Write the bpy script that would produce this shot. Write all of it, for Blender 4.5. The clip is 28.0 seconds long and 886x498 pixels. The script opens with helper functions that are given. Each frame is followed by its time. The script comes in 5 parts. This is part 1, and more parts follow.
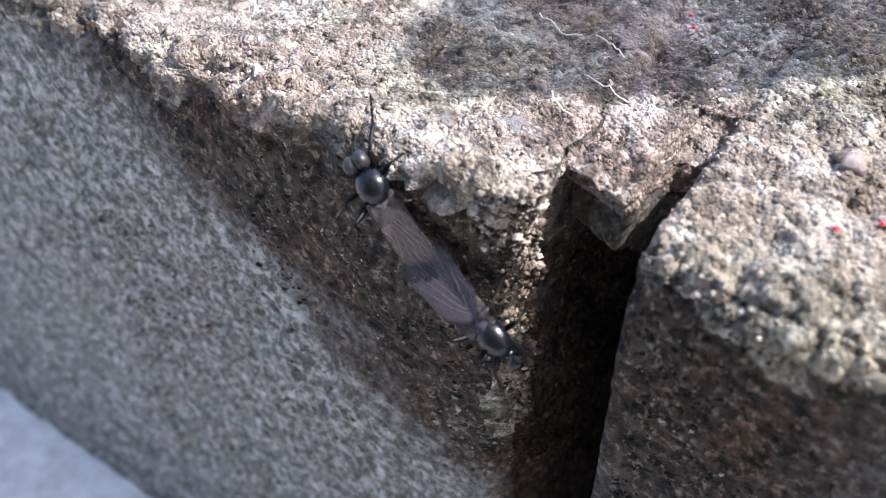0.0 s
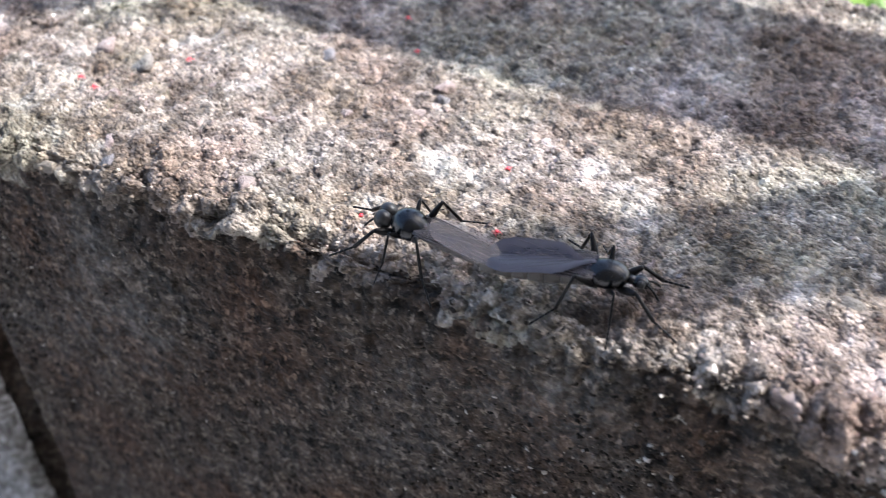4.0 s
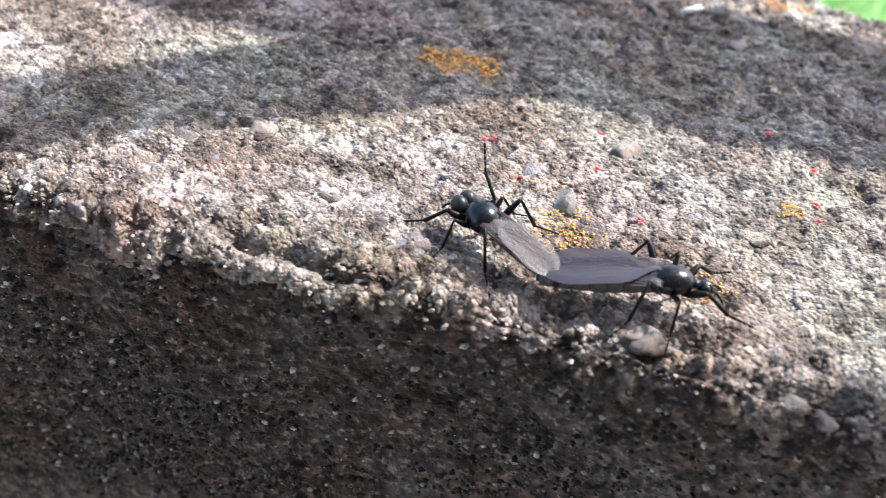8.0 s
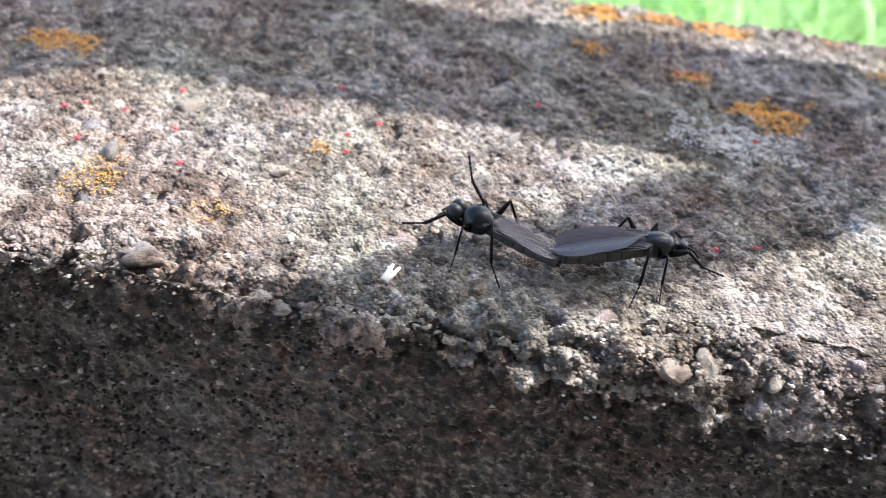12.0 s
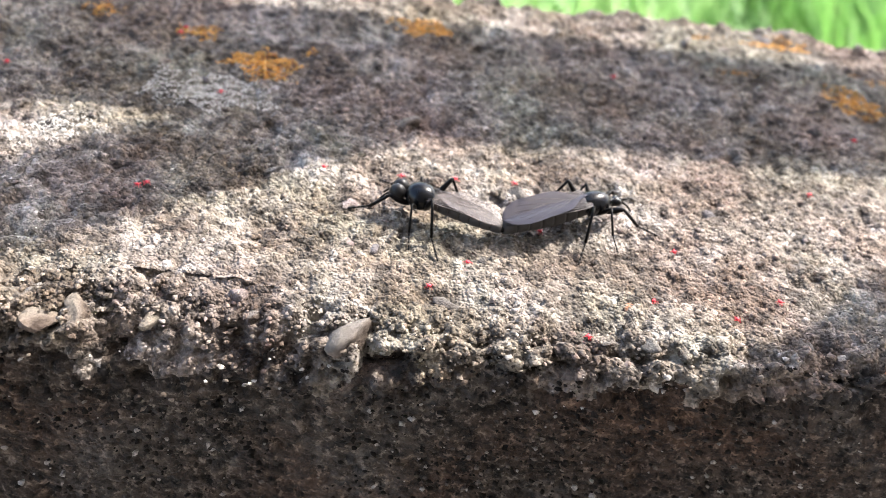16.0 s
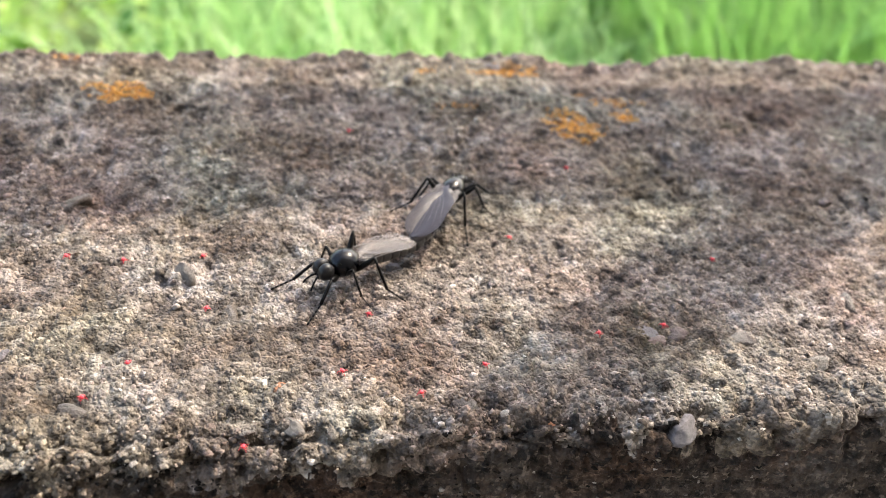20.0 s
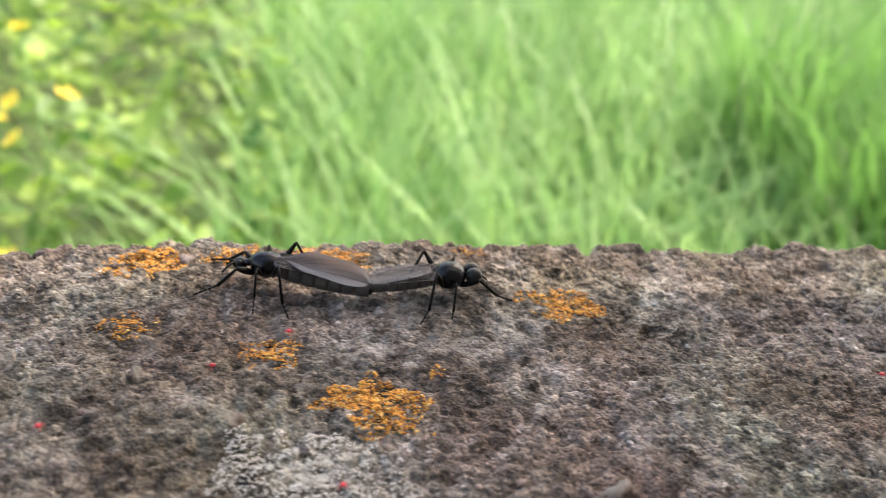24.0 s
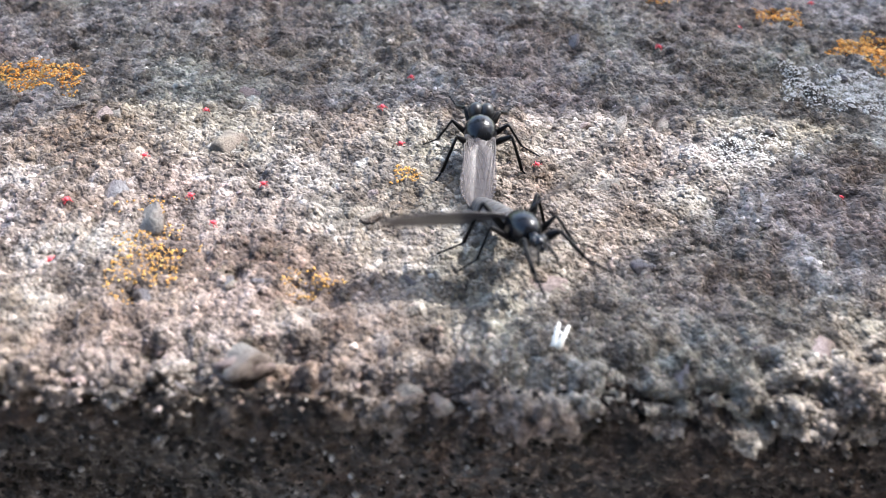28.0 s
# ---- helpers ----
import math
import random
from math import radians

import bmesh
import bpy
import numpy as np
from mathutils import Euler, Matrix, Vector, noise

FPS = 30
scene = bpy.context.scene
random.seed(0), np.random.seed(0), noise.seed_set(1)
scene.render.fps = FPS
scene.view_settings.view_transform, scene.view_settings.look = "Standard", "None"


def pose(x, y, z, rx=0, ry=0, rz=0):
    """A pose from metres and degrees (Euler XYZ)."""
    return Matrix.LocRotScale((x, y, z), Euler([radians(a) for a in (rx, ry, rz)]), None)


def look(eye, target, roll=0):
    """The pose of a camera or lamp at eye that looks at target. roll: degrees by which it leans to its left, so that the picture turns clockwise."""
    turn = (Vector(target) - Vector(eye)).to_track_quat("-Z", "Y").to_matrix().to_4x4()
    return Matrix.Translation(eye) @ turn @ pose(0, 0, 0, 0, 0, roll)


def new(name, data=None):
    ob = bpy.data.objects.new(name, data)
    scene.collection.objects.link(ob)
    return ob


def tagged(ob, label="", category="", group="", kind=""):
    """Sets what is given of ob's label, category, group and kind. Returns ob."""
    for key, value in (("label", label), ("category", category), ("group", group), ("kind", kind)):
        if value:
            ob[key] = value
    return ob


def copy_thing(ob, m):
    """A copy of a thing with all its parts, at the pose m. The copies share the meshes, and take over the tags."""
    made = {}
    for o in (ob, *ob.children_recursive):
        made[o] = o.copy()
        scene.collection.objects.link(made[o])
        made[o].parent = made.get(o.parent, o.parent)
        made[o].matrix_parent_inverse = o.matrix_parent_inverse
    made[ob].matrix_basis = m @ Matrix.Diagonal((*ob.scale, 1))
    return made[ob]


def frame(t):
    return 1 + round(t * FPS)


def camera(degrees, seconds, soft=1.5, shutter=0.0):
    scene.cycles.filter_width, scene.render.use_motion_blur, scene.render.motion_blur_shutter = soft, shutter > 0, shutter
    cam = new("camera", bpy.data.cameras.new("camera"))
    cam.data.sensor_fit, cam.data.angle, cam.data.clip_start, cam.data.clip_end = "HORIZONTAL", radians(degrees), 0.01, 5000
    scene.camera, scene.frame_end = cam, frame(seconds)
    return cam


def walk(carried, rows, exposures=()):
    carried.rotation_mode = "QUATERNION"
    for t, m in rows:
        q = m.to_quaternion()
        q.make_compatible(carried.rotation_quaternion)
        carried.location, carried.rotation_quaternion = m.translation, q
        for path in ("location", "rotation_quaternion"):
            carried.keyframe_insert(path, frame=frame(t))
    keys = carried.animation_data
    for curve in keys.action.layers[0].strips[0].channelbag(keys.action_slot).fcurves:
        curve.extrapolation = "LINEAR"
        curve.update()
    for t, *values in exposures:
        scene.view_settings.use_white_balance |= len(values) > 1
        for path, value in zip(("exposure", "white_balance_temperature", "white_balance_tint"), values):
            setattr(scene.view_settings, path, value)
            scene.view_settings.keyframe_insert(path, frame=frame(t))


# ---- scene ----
MM = 0.001
RAD = 2.3  # worn radius of the wall's long edges, mm
cam = camera(51.4, 28.0, soft=0.85, shutter=0.2)
cam.data.dof.use_dof = True
cam.data.dof.focus_distance = 0.078
cam.data.dof.aperture_fstop = 34.0

# eye, target in millimetres: wall top at z = 0, its near edge at y = 0
PATH = [
    (0, (-131.9, -42.9, 42.3), (-166.3, 4.3, -12.4), -1.62),
    (0.5, (-133.4, -43.5, 42.1), (-166.8, 3.7, -13.1), -1.40),
    (1, (-131.2, -42.6, 43.5), (-164.4, 4.9, -11.6), -1.23),
    (1.5, (-128.8, -42.9, 42.5), (-160.7, 4.8, -13.2), -0.74),
    (2, (-122.3, -40.3, 40.9), (-153.6, 7.1, -15.5), -0.95),
    (2.5, (-111.5, -38.7, 42.0), (-142.0, 10.6, -13.1), -0.27),
    (3, (-97.9, -39.4, 44.4), (-126.8, 12.2, -9.5), 0.44),
    (3.5, (-81.3, -43.6, 47.3), (-108.3, 10.2, -5.3), 1.28),
    (4, (-69.0, -47.0, 49.6), (-94.0, 7.7, -3.1), 1.65),
    (4.5, (-55.3, -48.1, 49.8), (-78.6, 8.0, -2.3), 2.06),
    (6.5, (-38.8, -45.6, 47.5), (-55.3, 12.4, -5.0), 5.45),
    (7, (-35.5, -44.8, 46.8), (-50.9, 13.8, -5.4), 5.83),
    (7.5, (-31.3, -45.6, 47.3), (-45.4, 13.1, -5.1), 6.17),
    (8, (-24.2, -46.8, 48.0), (-36.9, 12.1, -4.6), 6.46),
    (8.5, (-16.6, -49.0, 49.9), (-26.8, 10.3, -2.8), 7.31),
    (9, (-10.1, -50.2, 50.0), (-18.4, 9.6, -2.4), 7.75),
    (9.5, (-1.7, -49.5, 50.4), (-9.6, 10.6, -1.9), 7.52),
    (10, (-1.5, -51.3, 50.0), (-9.1, 8.9, -2.1), 7.60),
    (10.5, (-1.9, -52.8, 50.4), (-9.8, 7.6, -1.5), 7.51),
    (11, (-0.1, -53.6, 50.5), (-7.8, 7.2, -1.1), 7.42),
    (11.5, (5.8, -54.4, 51.9), (-1.0, 6.9, 1.0), 7.26),
    (12, (11.3, -53.1, 51.6), (6.1, 9.0, 1.4), 7.21),
    (12.5, (21.9, -53.0, 51.8), (18.7, 9.6, 2.0), 7.14),
    (13, (27.4, -53.1, 51.0), (26.4, 9.8, 1.7), 7.14),
    (13.5, (35.4, -51.2, 48.7), (36.5, 11.6, -0.7), 6.88),
    (15.5, (47.9, -51.3, 51.0), (54.2, 11.4, 1.7), 8.36),
    (16, (51.6, -52.2, 51.6), (58.7, 10.5, 2.4), 8.55),
    (16.5, (54.4, -53.8, 53.3), (62.6, 9.2, 4.6), 8.47),
    (17, (59.1, -51.9, 53.6), (68.7, 11.3, 5.6), 8.11),
    (17.5, (64.3, -50.9, 53.3), (75.8, 12.4, 5.7), 7.88),
    (18, (68.3, -50.6, 52.8), (81.2, 12.6, 5.5), 7.69),
    (18.5, (66.3, -51.9, 55.7), (80.2, 10.9, 8.2), 7.63),
    (19, (69.4, -51.6, 56.4), (84.1, 11.1, 8.9), 7.29),
    (19.5, (73.7, -49.9, 57.5), (88.5, 12.6, 9.8), 6.63),
    (20, (75.1, -47.3, 55.1), (89.5, 15.4, 7.6), 5.97),
    (20.5, (75.3, -42.9, 52.4), (89.0, 20.3, 5.4), 5.61),
    (22.5, (64.5, -28.8, 50.8), (79.3, 39.1, 11.2), 5.69),
    (23, (53.6, -20.0, 48.2), (68.4, 48.0, 8.9), 6.00),
    (23.5, (45.0, -13.8, 46.1), (57.4, 54.7, 6.7), 5.35),
    (24, (33.5, -11.3, 48.6), (44.8, 56.6, 7.8), 5.45),
    (24.5, (17.9, -10.3, 49.5), (27.5, 57.2, 7.6), 5.14),
    (25, (8.3, -9.8, 48.9), (16.8, 57.0, 5.6), 5.06),
    (25.5, (1.3, -12.0, 48.8), (8.1, 53.4, 3.2), 4.60),
    (26, (-4.2, -15.6, 45.8), (1.3, 48.3, -2.0), 4.31),
    (26.5, (-10.9, -22.6, 46.3), (-7.0, 39.4, -4.1), 3.86),
    (27, (-12.5, -26.8, 46.8), (-9.5, 33.7, -5.4), 3.68),
    (27.5, (-11.8, -32.1, 46.8), (-9.1, 27.1, -7.0), 3.60),
    (28, (-8.3, -36.0, 47.3), (-5.3, 22.3, -7.4), 3.83),
]


def mm(v):
    return Vector(v) * MM


walk(cam, [(t, look(mm(e), mm(g), r)) for t, e, g, r in PATH],
     exposures=[(0.0, 2.38, 6050, 11), (1.2, 2.35, 6050, 11), (2.0, 2.2, 6100, 11), (4.0, 2.35, 6050, 10.5), (7.0, 2.45, 5950, 9.5), (9.0, 2.35, 6250, 11), (11.5, 2.42, 6050, 9.5), (13.0, 2.34, 6400, 11), (17.0, 2.42, 6750, 11.5), (18.7, 2.5, 7050, 11.0), (20.0, 2.66, 7350, 10.5), (23.0, 2.45, 7600, 11.2), (25.0, 2.32, 7600, 11.2), (26.2, 2.25, 7300, 11.4), (27.0, 2.15, 7000, 11.2), (27.5, 2.25, 6600, 11), (28.0, 2.58, 6150, 10.3)])

# ---------------------------------------------------------------- light
SUN_DIR = Vector((0.501, 0.399, 0.766)).normalized()
world = bpy.data.worlds.new("sky")
scene.world = world
world.use_nodes = True
wn = world.node_tree.nodes
wl = world.node_tree.links
wn.clear()
sky = wn.new("ShaderNodeTexSky")
sky.sky_type = "NISHITA"
sky.sun_disc = False
sky.dust_density = 3.0
sky.sun_elevation = math.asin(SUN_DIR.z)
sky.sun_rotation = math.atan2(SUN_DIR.x, SUN_DIR.y)
bg = wn.new("ShaderNodeBackground")
bg.inputs["Strength"].default_value = 0.16
wo = wn.new("ShaderNodeOutputWorld")
wl.new(sky.outputs[0], bg.inputs[0])
wl.new(bg.outputs[0], wo.inputs[0])
sun = new("sun", bpy.data.lights.new("sun", "SUN"))
sun.data.energy = 3.4
sun.data.angle = radians(0.53)
sun.data.color = (1.0, 0.965, 0.92)
sun.matrix_world = look((0, 0, 0), -SUN_DIR)


# ---------------------------------------------------------------- materials
class Nodes:
    """A short way to write a node material."""

    def __init__(self, name):
        self.mat = bpy.data.materials.new(name)
        self.mat.use_nodes = True
        self.t = self.mat.node_tree
        self.co = None
        self.t.nodes.clear()
        self.out = self.t.nodes.new("ShaderNodeOutputMaterial")
        self.bsdf = self.t.nodes.new("ShaderNodeBsdfPrincipled")
        self.t.links.new(self.bsdf.outputs[0], self.out.inputs[0])

    def add(self, kind, **values):
        n = self.t.nodes.new(kind)
        for k, v in values.items():
            n.inputs[k.replace("_", " ")].default_value = v
        return n

    def link(self, a, b):
        self.t.links.new(a, b)

    def set(self, **values):
        for k, v in values.items():
            self.bsdf.inputs[k.replace("_", " ")].default_value = v
        return self

    def coords(self):
        if self.co is None:
            self.co = self.t.nodes.new("ShaderNodeTexCoord").outputs["Object"]
        return self.co

    def noise(self, scale, detail=4.0, rough=0.55, vec=None):
        n = self.add("ShaderNodeTexNoise", Scale=scale, Detail=detail, Roughness=rough)
        self.link(vec or self.coords(), n.inputs["Vector"])
        return n.outputs["Fac"]

    def cells(self, scale, out="Color", warp=0.45):
        n = self.add("ShaderNodeTexVoronoi", Scale=scale)
        w = self.add("ShaderNodeTexNoise", Scale=scale * 1.1, Detail=3.0)
        self.link(self.coords(), w.inputs["Vector"])
        v = self.t.nodes.new("ShaderNodeVectorMath")
        v.operation = "MULTIPLY_ADD"
        self.link(w.outputs["Color"], v.inputs[0])
        v.inputs[1].default_value = (warp / scale,) * 3
        self.link(self.coords(), v.inputs[2])
        self.link(v.outputs[0], n.inputs["Vector"])
        return n.outputs[out]

    def ramp(self, fac, stops, step=False):
        n = self.t.nodes.new("ShaderNodeValToRGB")
        if step:
            n.color_ramp.interpolation = "CONSTANT"
        e = n.color_ramp.elements
        while len(e) < len(stops):
            e.new(0.5)
        for el, (p, c) in zip(e, stops):
            el.position = p
            el.color = (c, c, c, 1) if isinstance(c, (int, float)) else (*c, 1)
        self.link(fac, n.inputs[0])
        return n.outputs[0]

    def mix(self, fac, a, b, mode="MIX"):
        n = self.t.nodes.new("ShaderNodeMix")
        n.data_type = "RGBA"
        n.blend_type = mode
        for k, v in ((0, fac), (6, a), (7, b)):
            if isinstance(v, (int, float)):
                n.inputs[k].default_value = v if k == 0 else (v, v, v, 1)
            elif isinstance(v, tuple):
                n.inputs[k].default_value = (*v, 1)
            else:
                self.link(v, n.inputs[k])
        return n.outputs[2]

    def math(self, op, a, b):
        n = self.t.nodes.new("ShaderNodeMath")
        n.operation = op
        for k, v in ((0, a), (1, b)):
            if isinstance(v, (int, float)):
                n.inputs[k].default_value = v
            else:
                self.link(v, n.inputs[k])
        return n.outputs[0]

    def color(self, c):
        self.link(c, self.bsdf.inputs["Base Color"])
        return self

    def bump(self, height, dist, strength=1.0):
        n = self.add("ShaderNodeBump", Strength=strength, Distance=dist)
        self.link(height, n.inputs["Height"])
        self.link(n.outputs[0], self.bsdf.inputs["Normal"])
        return self


def stained(m, c):
    """Weathering over concrete and its grains alike: brown and pale crusts, soot, a little moss."""
    brown = m.noise(62, 6, 0.6)
    c = m.mix(m.ramp(brown, [(0.36, 0.0), (0.62, 0.85)]), c, m.mix(1.0, c, (0.74, 0.61, 0.51), "MULTIPLY"))
    crust = m.noise(105, 7, 0.68)
    c = m.mix(m.ramp(crust, [(0.53, 0.0), (0.68, 0.65)]), c, m.mix(0.4, c, (0.60, 0.58, 0.55)))
    grime = m.noise(118, 7, 0.7)
    c = m.mix(m.ramp(grime, [(0.46, 0.0), (0.61, 0.8)]), c, m.mix(1.0, c, (0.40, 0.35, 0.315), "MULTIPLY"))
    soot = m.noise(330, 7, 0.72)
    c = m.mix(m.ramp(soot, [(0.50, 0.0), (0.62, 0.85)]), c, m.mix(1.0, c, (0.16, 0.143, 0.132), "MULTIPLY"))
    tint = m.ramp(m.noise(40, 4, 0.6), [(0.35, (0.96, 1.03, 0.93)), (0.5, 1.0), (0.66, (1.06, 0.955, 0.98))])
    c = m.mix(1.0, c, tint, "MULTIPLY")
    moss = m.noise(48, 6, 0.7)
    return m.mix(m.ramp(moss, [(0.60, 0.0), (0.75, 0.4)]), c, (0.15, 0.15, 0.075))


def concrete_material():
    m = Nodes("weathered_concrete")

    def one(scale):
        n = m.t.nodes.new("ShaderNodeSeparateColor")
        m.link(m.cells(scale), n.inputs[0])
        return n.outputs[0]

    matrix = m.mix(m.ramp(m.noise(420, 6, 0.65), [(0.3, 0.0), (0.7, 1.0)]), (0.17, 0.15, 0.13), (0.42, 0.38, 0.325))
    coarse = m.ramp(one(1150), [(0.0, (0.09, 0.081, 0.074)), (0.10, (0.17, 0.153, 0.138)), (0.28, (0.27, 0.242, 0.212)), (0.60, (0.37, 0.333, 0.295)), (0.84, (0.46, 0.425, 0.385)), (0.95, (0.60, 0.58, 0.55))], True)
    fine = m.ramp(one(2900), [(0.0, 0.5), (0.2, 0.8), (0.45, 1.0), (0.75, 1.18), (0.92, 1.4)], True)
    c = m.mix(0.62, matrix, coarse)
    c = m.mix(0.75, c, m.mix(1.0, c, fine, "MULTIPLY"))
    c = stained(m, m.mix(1.0, c, 0.62, "MULTIPLY"))
    m.color(c).set(Roughness=0.88, Specular_IOR_Level=0.3)
    h = m.math("ADD", m.math("ADD", m.noise(1500, 4, 0.6), m.math("MULTIPLY", m.cells(2900, "Distance"), -0.6)), m.math("MULTIPLY", m.cells(1150, "Distance"), -0.7))
    m.bump(h, 0.0005, 1.0)
    return m.mat


CONCRETE = concrete_material()


def shaded_side_material(name, skylit):
    """The side away from the sun: brown-black algae crust and pale specks over concrete, darkened further in place of
    shade; with the flag set, greyer low down and to the left in place of sky light.
    """
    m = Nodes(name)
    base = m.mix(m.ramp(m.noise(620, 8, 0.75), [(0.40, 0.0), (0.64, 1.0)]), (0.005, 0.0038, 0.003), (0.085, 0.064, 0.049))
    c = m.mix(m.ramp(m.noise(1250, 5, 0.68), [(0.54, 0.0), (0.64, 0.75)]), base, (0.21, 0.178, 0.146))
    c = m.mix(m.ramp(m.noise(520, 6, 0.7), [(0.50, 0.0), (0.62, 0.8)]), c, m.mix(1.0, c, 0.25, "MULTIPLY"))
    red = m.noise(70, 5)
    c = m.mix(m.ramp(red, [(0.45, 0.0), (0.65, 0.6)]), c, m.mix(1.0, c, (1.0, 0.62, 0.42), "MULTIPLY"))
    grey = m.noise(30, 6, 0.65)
    # sky light put into the colour: greyer downwards and towards -x
    if skylit:
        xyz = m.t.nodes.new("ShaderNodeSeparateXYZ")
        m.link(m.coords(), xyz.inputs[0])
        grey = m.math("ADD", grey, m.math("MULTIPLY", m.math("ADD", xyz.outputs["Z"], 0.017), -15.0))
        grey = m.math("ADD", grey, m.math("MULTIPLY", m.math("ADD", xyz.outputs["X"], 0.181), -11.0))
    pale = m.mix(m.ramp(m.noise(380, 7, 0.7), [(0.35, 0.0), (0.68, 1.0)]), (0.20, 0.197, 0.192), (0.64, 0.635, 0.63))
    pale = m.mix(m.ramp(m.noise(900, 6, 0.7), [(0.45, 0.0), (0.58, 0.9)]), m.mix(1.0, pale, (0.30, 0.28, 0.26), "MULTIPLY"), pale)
    c = m.mix(m.ramp(grey, [(0.50, 0.0), (0.68, 0.85 if skylit else 0.22)]), c, pale)
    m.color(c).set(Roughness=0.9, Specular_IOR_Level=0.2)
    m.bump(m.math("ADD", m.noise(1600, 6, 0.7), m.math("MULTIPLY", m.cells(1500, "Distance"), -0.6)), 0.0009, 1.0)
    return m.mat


SHADED_STAIN = shaded_side_material("shaded_algae_concrete", False)
SKYLIT_STAIN = shaded_side_material("skylit_algae_concrete", True)


def stone_material(name, a, b):
    m = Nodes(name)
    info = m.t.nodes.new("ShaderNodeObjectInfo").outputs["Random"]
    c = m.mix(info, a, b)
    c = m.mix(0.85, c, m.ramp(m.noise(700, 7, 0.7), [(0.3, 0.4), (0.7, 1.4)]), "MULTIPLY")
    c = m.mix(m.ramp(m.noise(260, 6, 0.7), [(0.5, 0.0), (0.62, 0.7)]), c, (0.24, 0.215, 0.185))
    m.color(stained(m, c)).set(Roughness=0.9, Specular_IOR_Level=0.15)
    m.bump(m.noise(1500, 7, 0.7), 0.0006, 1.0)
    return m.mat


def plain(name, col, rough=0.5, **more):
    m = Nodes(name)
    m.set(Base_Color=(*col, 1), Roughness=rough, **more)
    return m.mat


# ---------------------------------------------------------------- mesh helpers
def part(name, bm, material, parent=None, label="", smooth=True):
    """Links a bmesh, in millimetres, as one mesh object."""
    me = bpy.data.meshes.new(name)
    bm.transform(Matrix.Diagonal((MM, MM, MM, 1)))
    bm.to_mesh(me)
    bm.free()
    if smooth:
        me.polygons.foreach_set("use_smooth", [True] * len(me.polygons))
    me.materials.append(material)
    ob = new(name, me)
    ob.parent = parent
    if label:
        tagged(ob, label)
    return ob


def sheet(name, x, y, z, material, parent=None):
    """A grid mesh from 2D arrays in millimetres."""
    r, c = x.shape
    co = np.stack([x, y, z], -1).reshape(-1, 3) * MM
    i = np.arange(r * c).reshape(r, c)
    f = np.stack([i[:-1, :-1], i[1:, :-1], i[1:, 1:], i[:-1, 1:]], -1).reshape(-1, 4)
    me = bpy.data.meshes.new(name)
    me.vertices.add(len(co))
    me.vertices.foreach_set("co", co.ravel())
    me.loops.add(f.size)
    me.loops.foreach_set("vertex_index", f.ravel())
    me.polygons.add(len(f))
    me.polygons.foreach_set("loop_start", np.arange(len(f)) * 4)
    me.polygons.foreach_set("use_smooth", np.ones(len(f), bool))
    me.update()
    me.validate()
    me.materials.append(material)
    ob = new(name, me)
    ob.parent = parent
    return ob


def hashed(i, j, seed):
    n = (i.astype(np.int64) * 374761393 + j.astype(np.int64) * 668265263 + seed * 2147483647) & 0x7FFFFFFF
    n = ((n ^ (n >> 13)) * 1274126177) & 0x7FFFFFFF
    n = ((n ^ (n >> 15)) * 1103515245 + 12345) & 0x7FFFFFFF
    return (n & 0xFFFFFF) / float(0xFFFFFF)


def wave(u, v, size, seed):
    """Smooth value noise, -1 to 1, on a lattice of that size."""
    u, v = u / size, v / size
    i, j = np.floor(u), np.floor(v)
    a, b = u - i, v - j
    a, b = a * a * (3 - 2 * a), b * b * (3 - 2 * b)
    h = lambda di, dj: hashed(i + di, j + dj, seed)  # noqa: E731
    return 2 * ((h(0, 0) * (1 - a) + h(1, 0) * a) * (1 - b) + (h(0, 1) * (1 - a) + h(1, 1) * a) * b) - 1


def chips(u, v, size, seed):
    """Angular bits of uneven height with open gaps between them, 0 to 1."""
    u, v = u / size, v / size
    i, j = np.floor(u), np.floor(v)
    f1, f2, k1 = np.full_like(u, 9.0), np.full_like(u, 9.0), np.zeros_like(u)
    for di in (-1, 0, 1):
        for dj in (-1, 0, 1):
            ci, cj = i + di, j + dj
            a, b = u - ci - 0.1 - 0.8 * hashed(ci, cj, seed), v - cj - 0.1 - 0.8 * hashed(ci, cj, seed + 7)
            d = np.sqrt(a * a + b * b)
            k = hashed(ci, cj, seed + 13)
            k = 0.25 + 0.75 * k + 0.5 * (k - 0.5) * a
            near = d < f1
            f2 = np.where(near, f1, np.minimum(f2, d))
            k1 = np.where(near, k, k1)
            f1 = np.where(near, d, f1)
    return k1 * np.clip((f2 - f1) * 3.2, 0, 1) ** 0.6


